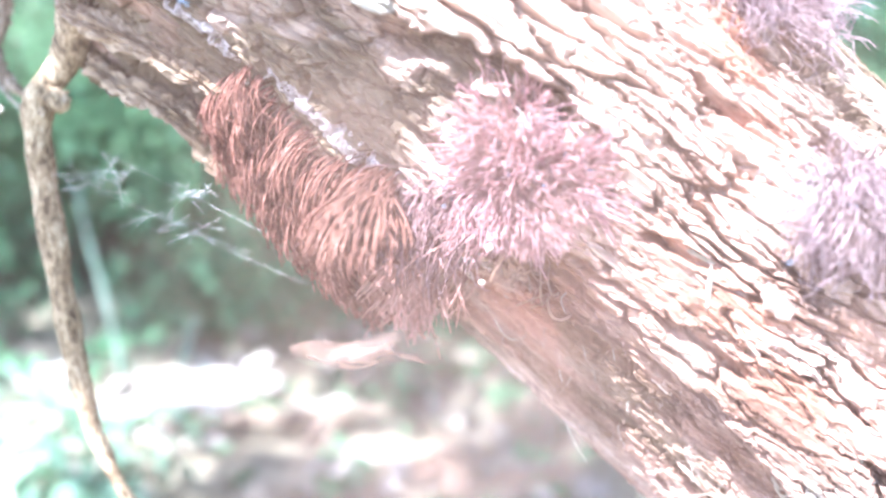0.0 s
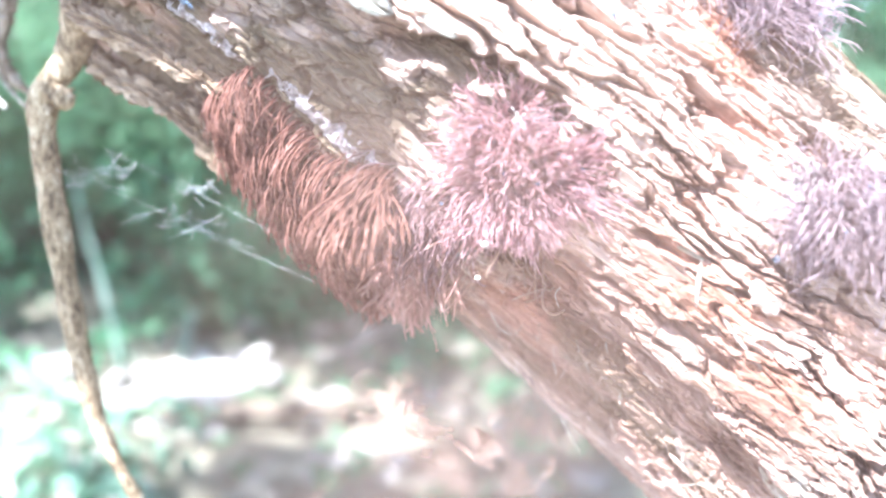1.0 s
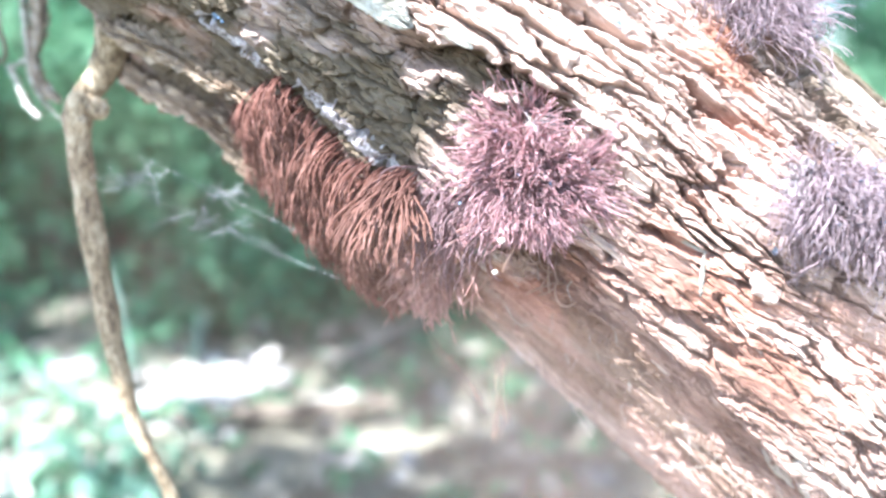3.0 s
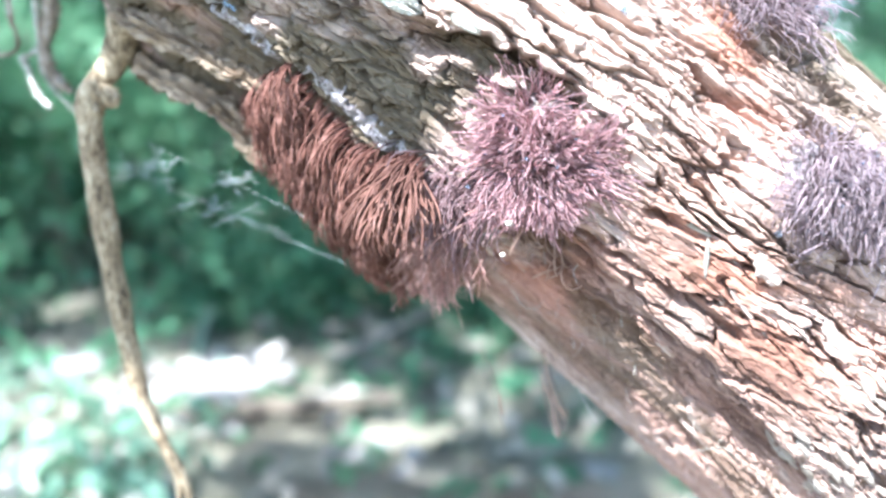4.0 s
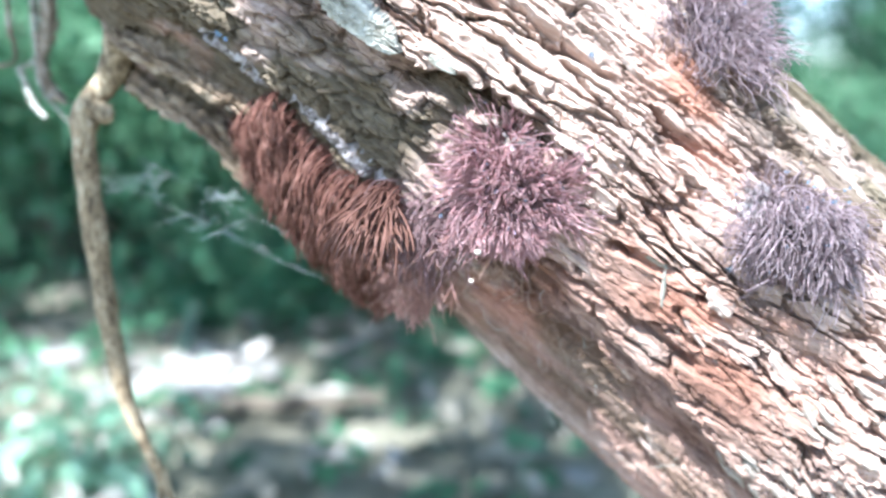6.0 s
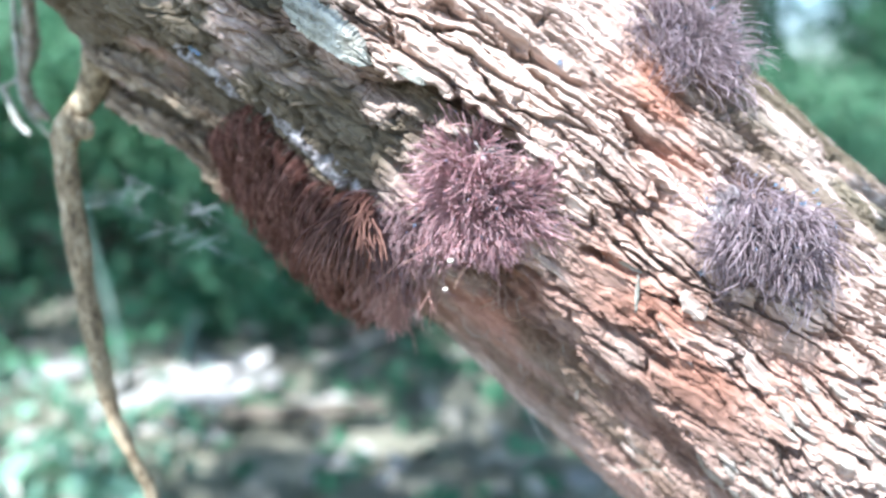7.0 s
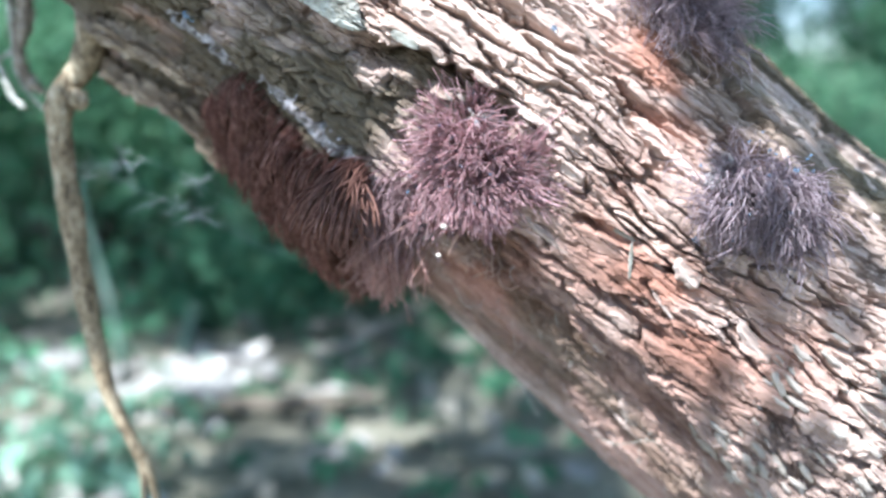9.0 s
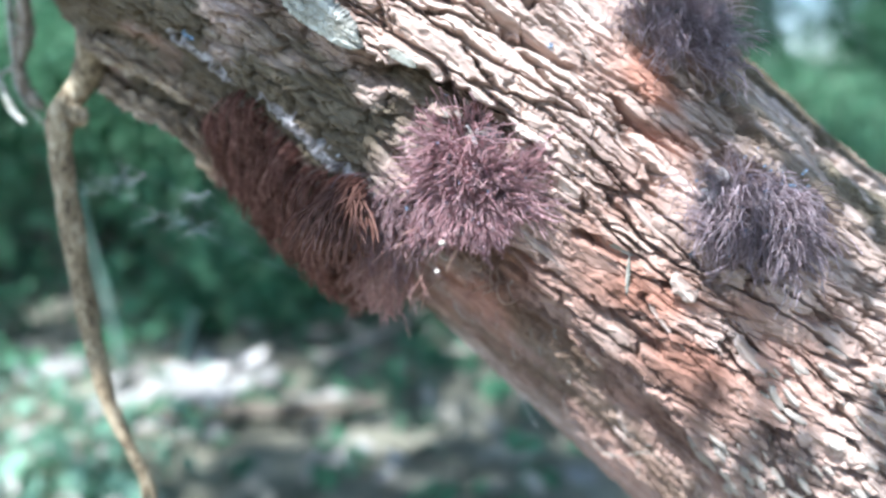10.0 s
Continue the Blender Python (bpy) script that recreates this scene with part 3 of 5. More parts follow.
# ---- spider silk between twig and slime mould ----
def silk():
    rng = np.random.RandomState(11)
    web = thing("cobweb", "fine white cobweb threads strung from twig to trunk", "cobweb", at=(-0.08, 0.212, 0.575))
    lines = [[(-0.111, 0.223, 0.5817), (-0.0952, 0.22, 0.5823), (-0.0872, 0.218, 0.583)], [(-0.0939, 0.22, 0.5882), (-0.069, 0.21, 0.5785), (-0.0448, 0.2, 0.5686)],
             [(-0.1091, 0.223, 0.582), (-0.0757, 0.213, 0.5711), (-0.0603, 0.207, 0.5649), (-0.0332, 0.198, 0.5554)], [(-0.0736, 0.212, 0.5712), (-0.06, 0.207, 0.566), (-0.05, 0.204, 0.563)]]
    for k, line in enumerate(lines):
        part("thread", under(web, mesh_of("thread", *tube(smooth_line(line, 16), [0.000026] * 16, 4, 0.2, rng), WEB)), web)
    for c, size, count in (((-0.097, 0.22, 0.5819), 0.011, 12), ((-0.0653, 0.209, 0.5777), 0.006, 9), ((-0.0736, 0.212, 0.5712), 0.008, 10), ((-0.064, 0.2085, 0.5665), 0.007, 7)):
        pieces = []
        for _ in range(count):
            a = np.array(c) + rng.normal(0, 1, 3) * size * (0.55, 0.2, 0.28)
            b = np.array(c) + rng.normal(0, 1, 3) * size * (0.7, 0.2, 0.3)
            pieces.append(tube(smooth_line([a, (a + b) / 2 + rng.normal(0, 0.0012, 3), b], 8), [0.00005] * 8, 4, 0.2, rng))
        part("tangle", under(web, mesh_of("tangle", *joined(pieces), WEB)), web, "matted tangle of silk")


silk()


def ball(name, mat, radius, seed, squash=1.0, rings=8, sides=10):
    rng = np.random.RandomState(seed)
    a = np.linspace(0.12, math.pi - 0.12, rings)
    p = np.stack([0 * a, 0 * a, -np.cos(a) * radius * squash], -1)
    return mesh_of(name, *tube(p, np.sin(a) * radius, sides, 0.03, rng), mat)


# ---- slime mould: tufts of upright spore tubes ----
def strand_shape(bend, wiggle, seed, thick=0.0155, segments=9, sides=5):
    """One tube a unit long, from z up, bending towards x; a thin stalk and a blunt end."""
    rng = np.random.RandomState(seed)
    f = np.linspace(0, 1, segments)
    ang = bend * f ** 1.2 + wiggle * np.sin(f * rng.uniform(3, 6) + rng.uniform(0, 6)) * f
    side = wiggle * np.sin(f * rng.uniform(2, 5) + rng.uniform(0, 6)) * f
    step = np.stack([np.sin(ang), np.sin(side) * 0.7, np.cos(ang)], -1) / segments
    p = np.cumsum(step, 0) - step[0]
    r = thick * np.interp(f, [0, 0.15, 0.3, 0.85, 1], [0.4, 0.55, 1.0, 1.0, 0.75])
    return tube(p, r, sides, 0.06, rng)


def with_along(me, count, segments=9, sides=5):
    """Keeps how far along its tube each point lies: 0 at the foot, 1 at the blunt end."""
    run = np.repeat(np.clip(np.arange(-1, segments + 1) / (segments - 1), 0, 1), sides)
    me.attributes.new("along", "FLOAT", "POINT").data.foreach_set("value", np.tile(run, count).astype(np.float32))
    return me


def strand_set(base, mat, bends, wiggle, thick):
    out = []
    for k, b in enumerate(bends):
        v, f = strand_shape(b, wiggle, base * 50 + k, thick)
        out.append((v, f, with_along(mesh_of("spore_tube", v, f, mat), 1)))
    return out


def cluster(label, centre, seeds, shapes, mat, singles, seed, dew=0):
    """seeds: rows of place, first way, droop, length. The first ones become pieces of their own, the rest one mesh."""
    rng = np.random.RandomState(seed)
    ob = thing("slime_mould_tuft", label, "slime mould", "slime mould tufts on the trunk", at=centre)
    order = rng.permutation(len(seeds))
    rest = []
    for n, i in enumerate(order):
        p, way, droop, length = seeds[i]
        z = Vector(way).normalized()
        x = Vector(droop)
        x = x - x.dot(z) * z
        x = x.normalized() if x.length > 1e-4 else z.orthogonal().normalized()
        y = z.cross(x)
        m = Matrix.Translation(Vector(p) - Vector(centre)) @ Matrix((x, y, z)).transposed().to_4x4() @ Matrix.Diagonal((length * 1.0, length, length, 1))
        v, f, me = shapes[rng.randint(len(shapes))]
        if n < singles:
            part("spore_tube", me, ob, m=m)
        else:
            a = np.array(m)
            rest.append((v @ a[:3, :3].T + a[:3, 3], f))
    glint = ball("dew_drop", DROP, 0.00034, 9, 0.9, 5, 6)
    for i in order[:dew]:
        p, way, droop, length = seeds[i]
        q = np.array(p) + np.array(way) / np.linalg.norm(way) * length * rng.uniform(0.6, 0.8) - np.array(centre)
        part("dew_drop", glint, ob, m=Matrix.Translation(q) @ Matrix.Scale(rng.uniform(0.6, 1.5), 4))
    tagged(part("spore_tubes", with_along(mesh_of("spore_tubes", *joined(rest), mat), len(rest)), ob), kind="stuff")
    return ob


def film_patch(parent, s0, s1, p0, p1, n, k, lift, seed):
    """A thin wrinkled silvery film that lies on the bark, with a ragged edge."""
    ss, pp = np.linspace(s0, s1, n), np.linspace(p0, p1, k)
    rng = np.random.RandomState(seed)
    verts = []
    for i, s in enumerate(ss):
        for j, p in enumerate(pp):
            edge = min(i, n - 1 - i) / n < 0.12 or j in (0, k - 1)
            q, out = bark(s + rng.normal(0, 0.0006) * edge, p + rng.normal(0, 1.0) * edge, -0.0012 if edge else lift)
            verts.append(q + out * rng.normal(0, 0.00025))
    i, j = np.meshgrid(np.arange(n - 1), np.arange(k - 1), indexing="ij")
    f = np.stack([i * k + j, (i + 1) * k + j, (i + 1) * k + j + 1, i * k + j + 1], -1).reshape(-1, 4)
    part("base_film", under(parent, mesh_of("base_film", np.array(verts), f, FILM)), parent, "glossy silver-violet base film")


def dome(s, phi, radius, count, length, droop, spread, seed, lean=(0, 0, 0), clumps=45, radial=0.8):
    """Tubes on a round patch of bark, leaning together in small tufts of uneven length."""
    rng = np.random.RandomState(seed)
    knots = []
    for k in range(clumps):
        r, a = radius * math.sqrt((k + 0.5) / clumps), k * 2.39996 + rng.uniform(-0.3, 0.3)
        knots.append((r * math.cos(a), r * math.sin(a), rng.normal(0, 0.2, 3), rng.uniform(0.68, 1.12), rng.normal(0, 0.6, 3)))
    out = []
    for _ in range(count):
        ks, kv, tilt, tall, swing = knots[rng.randint(clumps)]
        ds, dv = ks + rng.normal(0, radius * 0.13), kv + rng.normal(0, radius * 0.13)
        p, n = bark(s + ds, phi + math.degrees(dv / 0.064), -0.0008)
        side = (ds * ALONG + dv * RISE) / radius
        way = n + side * spread * rng.uniform(0.7, 1.15) + np.array(lean) + tilt + rng.normal(0, 0.13, 3)
        out.append((p, way, np.array(droop) + side * radial + swing + rng.normal(0, 0.25, 3), length * tall * rng.uniform(0.8, 1.2)))
    return out


def brush_seeds():
    """The long brush under the trunk: tubes start along a ridge, sweep aside, arch over and fall, combed into locks."""
    rng = np.random.RandomState(21)
    out = []
    while len(out) < 2000:
        q = rng.uniform() ** 0.9
        s = rng.uniform(-0.071 - 0.012 * q, -0.012)
        if q < 0.6 and vnoise(np.array(s * 900), np.array(q * 7.0)) < 0.46:
            continue
        if q < 0.6 and s > -0.0265 - 0.006 * (0.6 - q):
            continue
        phi = -42 - 40 * q + 3 * math.sin(s * 140)
        reach = np.interp(s, [-0.083, -0.069, -0.045, -0.03, -0.012, 0.0], [0.013, 0.017, 0.0215, 0.0235, 0.022, 0.013])
        lock = vnoise(np.array(s * 420), np.array(q * 3.0)) - 0.5
        p, n = bark(s, phi, -0.001)
        aside = np.interp(s, [-0.08, -0.06, -0.03], [0.75, 0.9, 0.95]) * (1 - 0.55 * q)
        way = 0.85 * n + 1.15 * aside * np.array((-0.95, -0.1, 0.22)) + np.array((0.0, -0.35 * (1 - q), 0.10 * (1 - q))) + 0.95 * lock * ALONG + rng.normal(0, 0.05, 3)
        fall = np.array((0.28 - 0.35 * q, 0.15, -1.0)) + 0.9 * lock * np.array((1.0, 0, 0.2)) + rng.normal(0, 0.10, 3)
        out.append((p, way, fall, reach * (1 + 0.25 * lock) * rng.uniform(0.85, 1.06)))
    return out


def sheaf_seeds():
    """The lighter sheaf at the brush's end, which hangs from one knot."""
    rng = np.random.RandomState(22)
    out = []
    for _ in range(260):
        p, n = bark(-0.0310 + rng.normal(0, 0.0016), -37.0 + rng.normal(0, 1.3), 0.004 + rng.uniform(0, 0.005))
        fan = rng.normal(-0.05, 0.12)
        way = n * 0.6 + np.array((0.0 + fan, -0.45, 0.25)) + rng.normal(0, 0.1, 3)
        out.append((p, way, (fan * 1.3 + 0.02, 0.1, -1.0), 0.0275 * rng.uniform(0.65, 1.1)))
    return out


def net_seeds():
    """Loose tubes that loop from the round tuft's foot towards the sheaf."""
    rng = np.random.RandomState(23)
    out = []
    for _ in range(340):
        p, n = bark(-0.0165 + rng.normal(0, 0.005), -39 + rng.normal(0, 5.0), -0.0005)
        way = n + np.array((-0.55, -0.1, 0.25)) + rng.normal(0, 0.38, 3)
        out.append((p, way, np.array((-0.3, 0, -0.9)) + rng.normal(0, 0.45, 3), 0.0165 * rng.uniform(0.6, 1.25)))
    return out


def curl_seeds():
    """A few stray tubes that hang curled from the round tuft's lower rim."""
    rng = np.random.RandomState(25)
    out = []
    for k in range(26):
        p, n = bark(-0.012 + 0.001 * k + rng.normal(0, 0.001), -32 - 0.15 * k + rng.normal(0, 2.2), 0.0)
        out.append((p, 1.3 * n + np.array((0.1, 0, -0.2)) + rng.normal(0, 0.3, 3), np.array((rng.normal(0, 0.8), 0.2, -1.0)), 0.0145 * rng.uniform(0.6, 1.15)))
    return out


def fringe_seeds():
    rng = np.random.RandomState(24)
    out = []
    for _ in range(420):
        p, n = bark(-0.0125 + rng.normal(0, 0.0045), -57 + rng.normal(0, 8), 0.0005)
        lock = vnoise(p[0] * 500, p[2] * 500) - 0.5
        way = n + np.array((-0.15 + 0.9 * lock, -0.1, -0.25)) + rng.normal(0, 0.1, 3)
        out.append((p, way, np.array((0.6 * lock, 0, -1.0)) + rng.normal(0, 0.2, 3), 0.0165 * (1 + 0.5 * lock) * rng.uniform(0.75, 1.1)))
    return out


BRUSH = strand_set(1, RUST, [1.5, 1.7, 1.85, 2.0, 2.2, 2.4], 0.2, 0.0102)
SHEAF = strand_set(5, SHEAF_RUST, [1.3, 1.5, 1.7, 1.9, 2.1], 0.65, 0.0092)
TUFT = strand_set(2, LILAC, [0.05, 0.15, 0.3, 0.45, 0.65, 0.9, 1.3], 0.5, 0.0086)
NET = strand_set(3, MAUVE, [0.9, 1.3, 1.7, 2.2], 0.7, 0.0085)
CURL = strand_set(7, CREAM, [1.2, 1.8, 2.5, 3.2], 0.6, 0.019)
FRINGE = strand_set(6, PINK, [0.3, 0.5, 0.7, 0.9], 0.4, 0.0105)
DROOP = strand_set(4, VIOLET, [1.2, 1.5, 1.8, 2.1, 2.4], 1.35, 0.0046)

brush = cluster("dense rust-brown brush of arching slime mould tubes", (-0.03, 0.19, 0.58), brush_seeds(), BRUSH, RUST, 290, 31)
film_patch(brush, -0.074, -0.016, -43, -39, 70, 7, 0.0006, 41)
film_patch(brush, -0.099, -0.072, -47.5, -43, 40, 8, 0.0005, 45)
cluster("light rust sheaf of slime mould tubes hanging together", (-0.012, 0.172, 0.58), sheaf_seeds(), SHEAF, SHEAF_RUST, 120, 32)
net = cluster("loose violet-brown tangle of slime mould tubes", (0.0, 0.175, 0.57), net_seeds(), NET, MAUVE, 120, 33, 14)
film_patch(net, -0.018, -0.002, -47, -39, 24, 10, 0.0008, 42)
cluster("pinkish fringe of fine slime mould tubes under the trunk", (0.0, 0.195, 0.55), fringe_seeds(), FRINGE, PINK, 100, 37)
middle = cluster("round lilac-brown slime mould tuft with blunt tubes", (0.0158, 0.165, 0.5854),
                 dome(-0.0095, -22.0, 0.0094, 2700, 0.0118, (0, 0, -0.3), 0.95, 34, (0, 0, -0.05), 80, 0.4)
                 + dome(-0.019, -15.0, 0.0055, 330, 0.0125, (-0.2, 0, -0.2), 0.9, 54, (-0.15, 0, 0.2), 18, 0.8)
                 + dome(-0.0015, -15.0, 0.0045, 260, 0.0140, (0.5, 0, -0.2), 0.8, 64, (0.35, 0, 0.2), 16, 0.9), TUFT, LILAC, 290, 34, 40)
film_patch(middle, -0.0245, -0.010, -13, -7, 24, 10, 0.0012, 43)
cluster("few stray cream slime mould tubes curled below the tuft", (0.018, 0.175, 0.566), curl_seeds(), CURL, CREAM, 24, 38)
right = cluster("grey-violet slime mould tuft with drooping wispy tubes", (0.086, 0.163, 0.5728),
                dome(0.0425, 13.5, 0.0036, 850, 0.0235, (-0.25, 0.25, -2.6), 0.4, 35, (-0.08, 0.2, 0.0), 14, 0.25)
                + dome(0.0495, 16.5, 0.0042, 950, 0.0215, (0.10, 0.25, -2.6), 0.38, 39, (0.05, 0.2, 0.05), 15, 0.3)
                + dome(0.0375, 17.5, 0.0030, 130, 0.0110, (-0.6, 0, 0.4), 0.9, 49, (-0.2, 0, 0.5), 9, 0.6), DROOP, VIOLET, 280, 35, 44)
film_patch(right, 0.032, 0.046, 10, 21, 24, 14, 0.0008, 44)
top = cluster("grey-violet slime mould tuft on the trunk's upper side", (0.0675, 0.176, 0.6244), dome(0.001, 43, 0.0105, 1150, 0.0190, (-0.1, 0.05, -1.3), 0.7, 36, (0.05, 0, 0.2), 24, 0.5), DROOP, VIOLET, 200, 36, 16)


# ---- drops, beads, flakes and crust on the bark ----
def on_bark(s, phi, lift=0.0, spin=0.0):
    p, n = bark(s, phi, lift)
    z = Vector(n)
    x = (Vector(ALONG) - Vector(ALONG).dot(z) * z).normalized()
    return Matrix.Translation(p) @ Matrix((x, z.cross(x), z)).transposed().to_4x4() @ pose(0, 0, 0, 0, 0, spin)


for s, phi, r in ((-0.0915, -42.3, 0.0011), (0.0413, 0.7, 0.0009), (-0.0178, 13.8, 0.0008), (-0.089, -41, 0.0007)):
    ob = tagged(new("water_drop", ball("water_drop", DROP, r, 3, 0.8)), "tiny glinting bluish water drop on the bark", "water drop", "drops on the bark")
    ob.matrix_world = on_bark(s, phi, r * 0.4)
for place, r in (((0.009, 0.1545, 0.573), 0.0009), ((0.0078, 0.157, 0.5655), 0.0007)):
    ob = tagged(new("pale_bead", ball("pale_bead", CRUST, r, 5, 0.8)), "small cream bead caught among slime mould tubes", "bead", "beads in the slime mould")
    ob.location = place


def slab(length, width, thick, seed, n=9, k=5, rough=0.13):
    """A ragged plate of bark: torn outline, uneven top, sides that go down into the bark."""
    rng = np.random.RandomState(seed)
    a, b = np.meshgrid(np.linspace(-1, 1, n), np.linspace(-1, 1, k), indexing="ij")
    ends = np.sqrt(np.clip(1 - np.abs(a) ** 3.5, 0.03, 1)) * (1 + rng.normal(0, rough, (n, 1)))
    x = (a + rng.normal(0, 0.05, (1, k)) * np.abs(a) * 2) * length / 2
    y = b * ends * width / 2 + np.cumsum(rng.normal(0, 0.4 * rough, (n, 1)), 0) * width * 9 / n
    z = (1 - 0.35 * np.abs(b) ** 3 - 0.3 * np.abs(a) ** 4 + rng.normal(0, rough, (n, k))) * thick
    z[0], z[-1], z[:, 0], z[:, -1] = -thick, -thick, -thick, -thick
    i, j = np.meshgrid(np.arange(n - 1), np.arange(k - 1), indexing="ij")
    f = np.stack([i * k + j, (i + 1) * k + j, (i + 1) * k + j + 1, i * k + j + 1], -1).reshape(-1, 4)
    x, y = x * np.where(np.abs(a) == 1, 1.03, 1), y * np.where(np.abs(b) == 1, 1.12, 1)
    return np.stack([x, y, z], -1).reshape(-1, 3), f


STRIPS = [mesh_of("bark_strip", *slab(0.014, 0.014 * w, 0.014 * h, 60 + k), BARK, False) for k, (w, h) in enumerate(((0.16, 0.035), (0.12, 0.03), (0.2, 0.035), (0.14, 0.04), (0.1, 0.03), (0.22, 0.035), (0.17, 0.03), (0.26, 0.035)))]


def strips():
    rng = np.random.RandomState(71)
    inv = TRUNK_POSE.inverted()
    for _ in range(150):
        s, phi = rng.uniform(-0.07, 0.15), rng.uniform(-70, 75)
        if s < -0.02 and phi < 0:
            continue
        m = on_bark(s, phi, -0.0005, -7.5 + rng.normal(0, 5)) @ Matrix.Diagonal((rng.uniform(0.5, 1.5), rng.uniform(0.5, 1.2), rng.uniform(0.6, 1.3), 1))
        part("bark_strip", STRIPS[rng.randint(8)], fallen_trunk, m=inv @ m)


strips()


def flake(label, s, phi, length, width, thick, spin, lift, seed, mat, name="bark_flake", parent=fallen_trunk):
    v, f = slab(length, width, thick, seed, 40, 20, 0.07)
    part(name, mesh_of(name, v, f, mat, False), parent, label, TRUNK_POSE.inverted() @ on_bark(s, phi, lift, spin))


flake("pale grey lichened bark flake", -0.0635, -13.0, 0.022, 0.0078, 0.0026, 6, 0.0030, 81, FLAKE)
flake("pale grey lichened bark flake", -0.0420, -8.5, 0.007, 0.0022, 0.0009, 12, 0.0010, 82, FLAKE)
flake("pale hanging splinter", 0.0345, -12.0, 0.009, 0.0009, 0.0006, -50, 0.001, 83, FLAKE, "splinter")
flake("pale hanging splinter", 0.029, -9.0, 0.007, 0.0012, 0.0004, 15, 0.0009, 84, FLAKE, "splinter")
flake("cream splinter", 0.060, -30.0, 0.008, 0.0010, 0.0010, 4, 0.0010, 85, CRUST, "splinter")


def crust_lumps():
    rng = np.random.RandomState(91)
    lumps = [mesh_of("crust_lump", *slab(1, 0.6, 0.4, 95 + k, 7, 6), CRUST) for k in range(5)]
    inv = TRUNK_POSE.inverted()
    for k in range(160):
        if k > 129:
            s, phi, size = rng.uniform(-0.026, -0.012), rng.uniform(-13, -7), rng.uniform(0.0008, 0.002)
        elif k < 22:
            s, phi = 0.097 + rng.normal(0, 0.006), -34 + rng.normal(0, 2.5)
            size = rng.uniform(0.0015, 0.004)
        else:
            s, phi = rng.uniform(0.078, 0.15), rng.uniform(-30, 8)
            size = rng.uniform(0.0012, 0.004)
        part("crust_lump", lumps[rng.randint(5)], fallen_trunk, m=inv @ on_bark(s, phi, 0.0002, rng.normal(-8, 9)) @ Matrix.Diagonal((size * rng.uniform(1.2, 2.4), size * rng.uniform(0.55, 0.9), size * 0.6, 1)))


crust_lumps()


# ---- loose fibres and root hairs along the lower side ----
def fibre(line, radius, mat, seed):
    rng = np.random.RandomState(seed)
    me = mesh_of("loose_fibre", *tube(smooth_line(line, 14), np.linspace(radius, radius * 0.5, 14), 5, 0.1, rng), mat)
    me.transform(TRUNK_POSE.inverted())
    part("loose_fibre", me, fallen_trunk)


fibre([(0.0525, 0.2085, 0.4985), (0.0612, 0.1935, 0.5005), (0.0675, 0.1785, 0.5085), (0.0724, 0.180, 0.5030)], 0.0002, FLAKE, 1)
fibre([(0.0339, 0.2081, 0.5146), (0.0362, 0.205, 0.5096), (0.0392, 0.204, 0.5050)], 0.00025, FLAKE, 2)
fibre([(0.0250, 0.208, 0.5265), (0.0262, 0.207, 0.5230), (0.0268, 0.207, 0.5190)], 0.0004, BARK, 3)
fibre([(0.0125, 0.186, 0.5500), (0.0150, 0.183, 0.5465), (0.0185, 0.182, 0.5462), (0.0205, 0.184, 0.5480)], 0.0001, FLAKE, 4)


def hairs():
    rng = np.random.RandomState(101)
    for _ in range(46):
        s, phi = rng.uniform(0.0, 0.16), rng.uniform(-88, -35)
        p, n = bark(s, phi, -0.0004)
        way = n * 0.7 + ALONG * rng.uniform(0.2, 1.4) + rng.normal(0, 0.3, 3)
        q = way / np.linalg.norm(way) * rng.uniform(0.002, 0.006)
        fibre([p, p + q * 0.5 + rng.normal(0, 0.0004, 3), p + q + np.array((0, 0, -0.001))], rng.uniform(0.00007, 0.00018), (BARK, FLAKE, CRUST)[rng.randint(3)], rng.randint(999))


hairs()


# ---- forest floor ----
def ground_mesh():
    xs = np.concatenate([-np.geomspace(60, 3.2, 14), np.linspace(-3, 3, 121), np.geomspace(3.2, 60, 14)])
    ys = np.concatenate([-np.geomspace(60, 2.2, 14), np.linspace(-2, 5, 141), np.geomspace(5.2, 60, 14)])
    x, y = np.meshgrid(xs, ys, indexing="ij")
    z = 0.05 * (fbm(x * 1.3 + 50, y * 1.3 + 50, 4) - 0.5) + 0.03 * (fbm(x * 6 + 20, y * 6 + 90, 3) - 0.5)
    n, k = len(xs), len(ys)
    i, j = np.meshgrid(np.arange(n - 1), np.arange(k - 1), indexing="ij")
    f = np.stack([i * k + j, (i + 1) * k + j, (i + 1) * k + j + 1, i * k + j + 1], -1).reshape(-1, 4)
    return mesh_of("ground", np.stack([x, y, z], -1).reshape(-1, 3), f, SOIL)


tagged(new("ground", ground_mesh()), "dark forest soil covered in leaf mould", "ground", kind="structure")

# where the sun comes through the leaves to the floor: x, y, breadth
GLADES = [(-0.86, 1.74, 0.08), (-0.70, 1.70, 0.06), (-0.57, 1.56, 0.085), (-0.48, 1.58, 0.075), (-0.42, 1.68, 0.01), (-0.65, 1.6, 0.05),
          (-0.73, 1.29, 0.16), (-0.53, 1.19, 0.14), (-0.9, 1.4, 0.14), (-0.62, 1.05, 0.14), (-0.6, 1.34, 0.12), (-0.08, 1.36, 0.07), (-0.25, 1.5, 0.045), (0.16, 1.80, 0.02)]


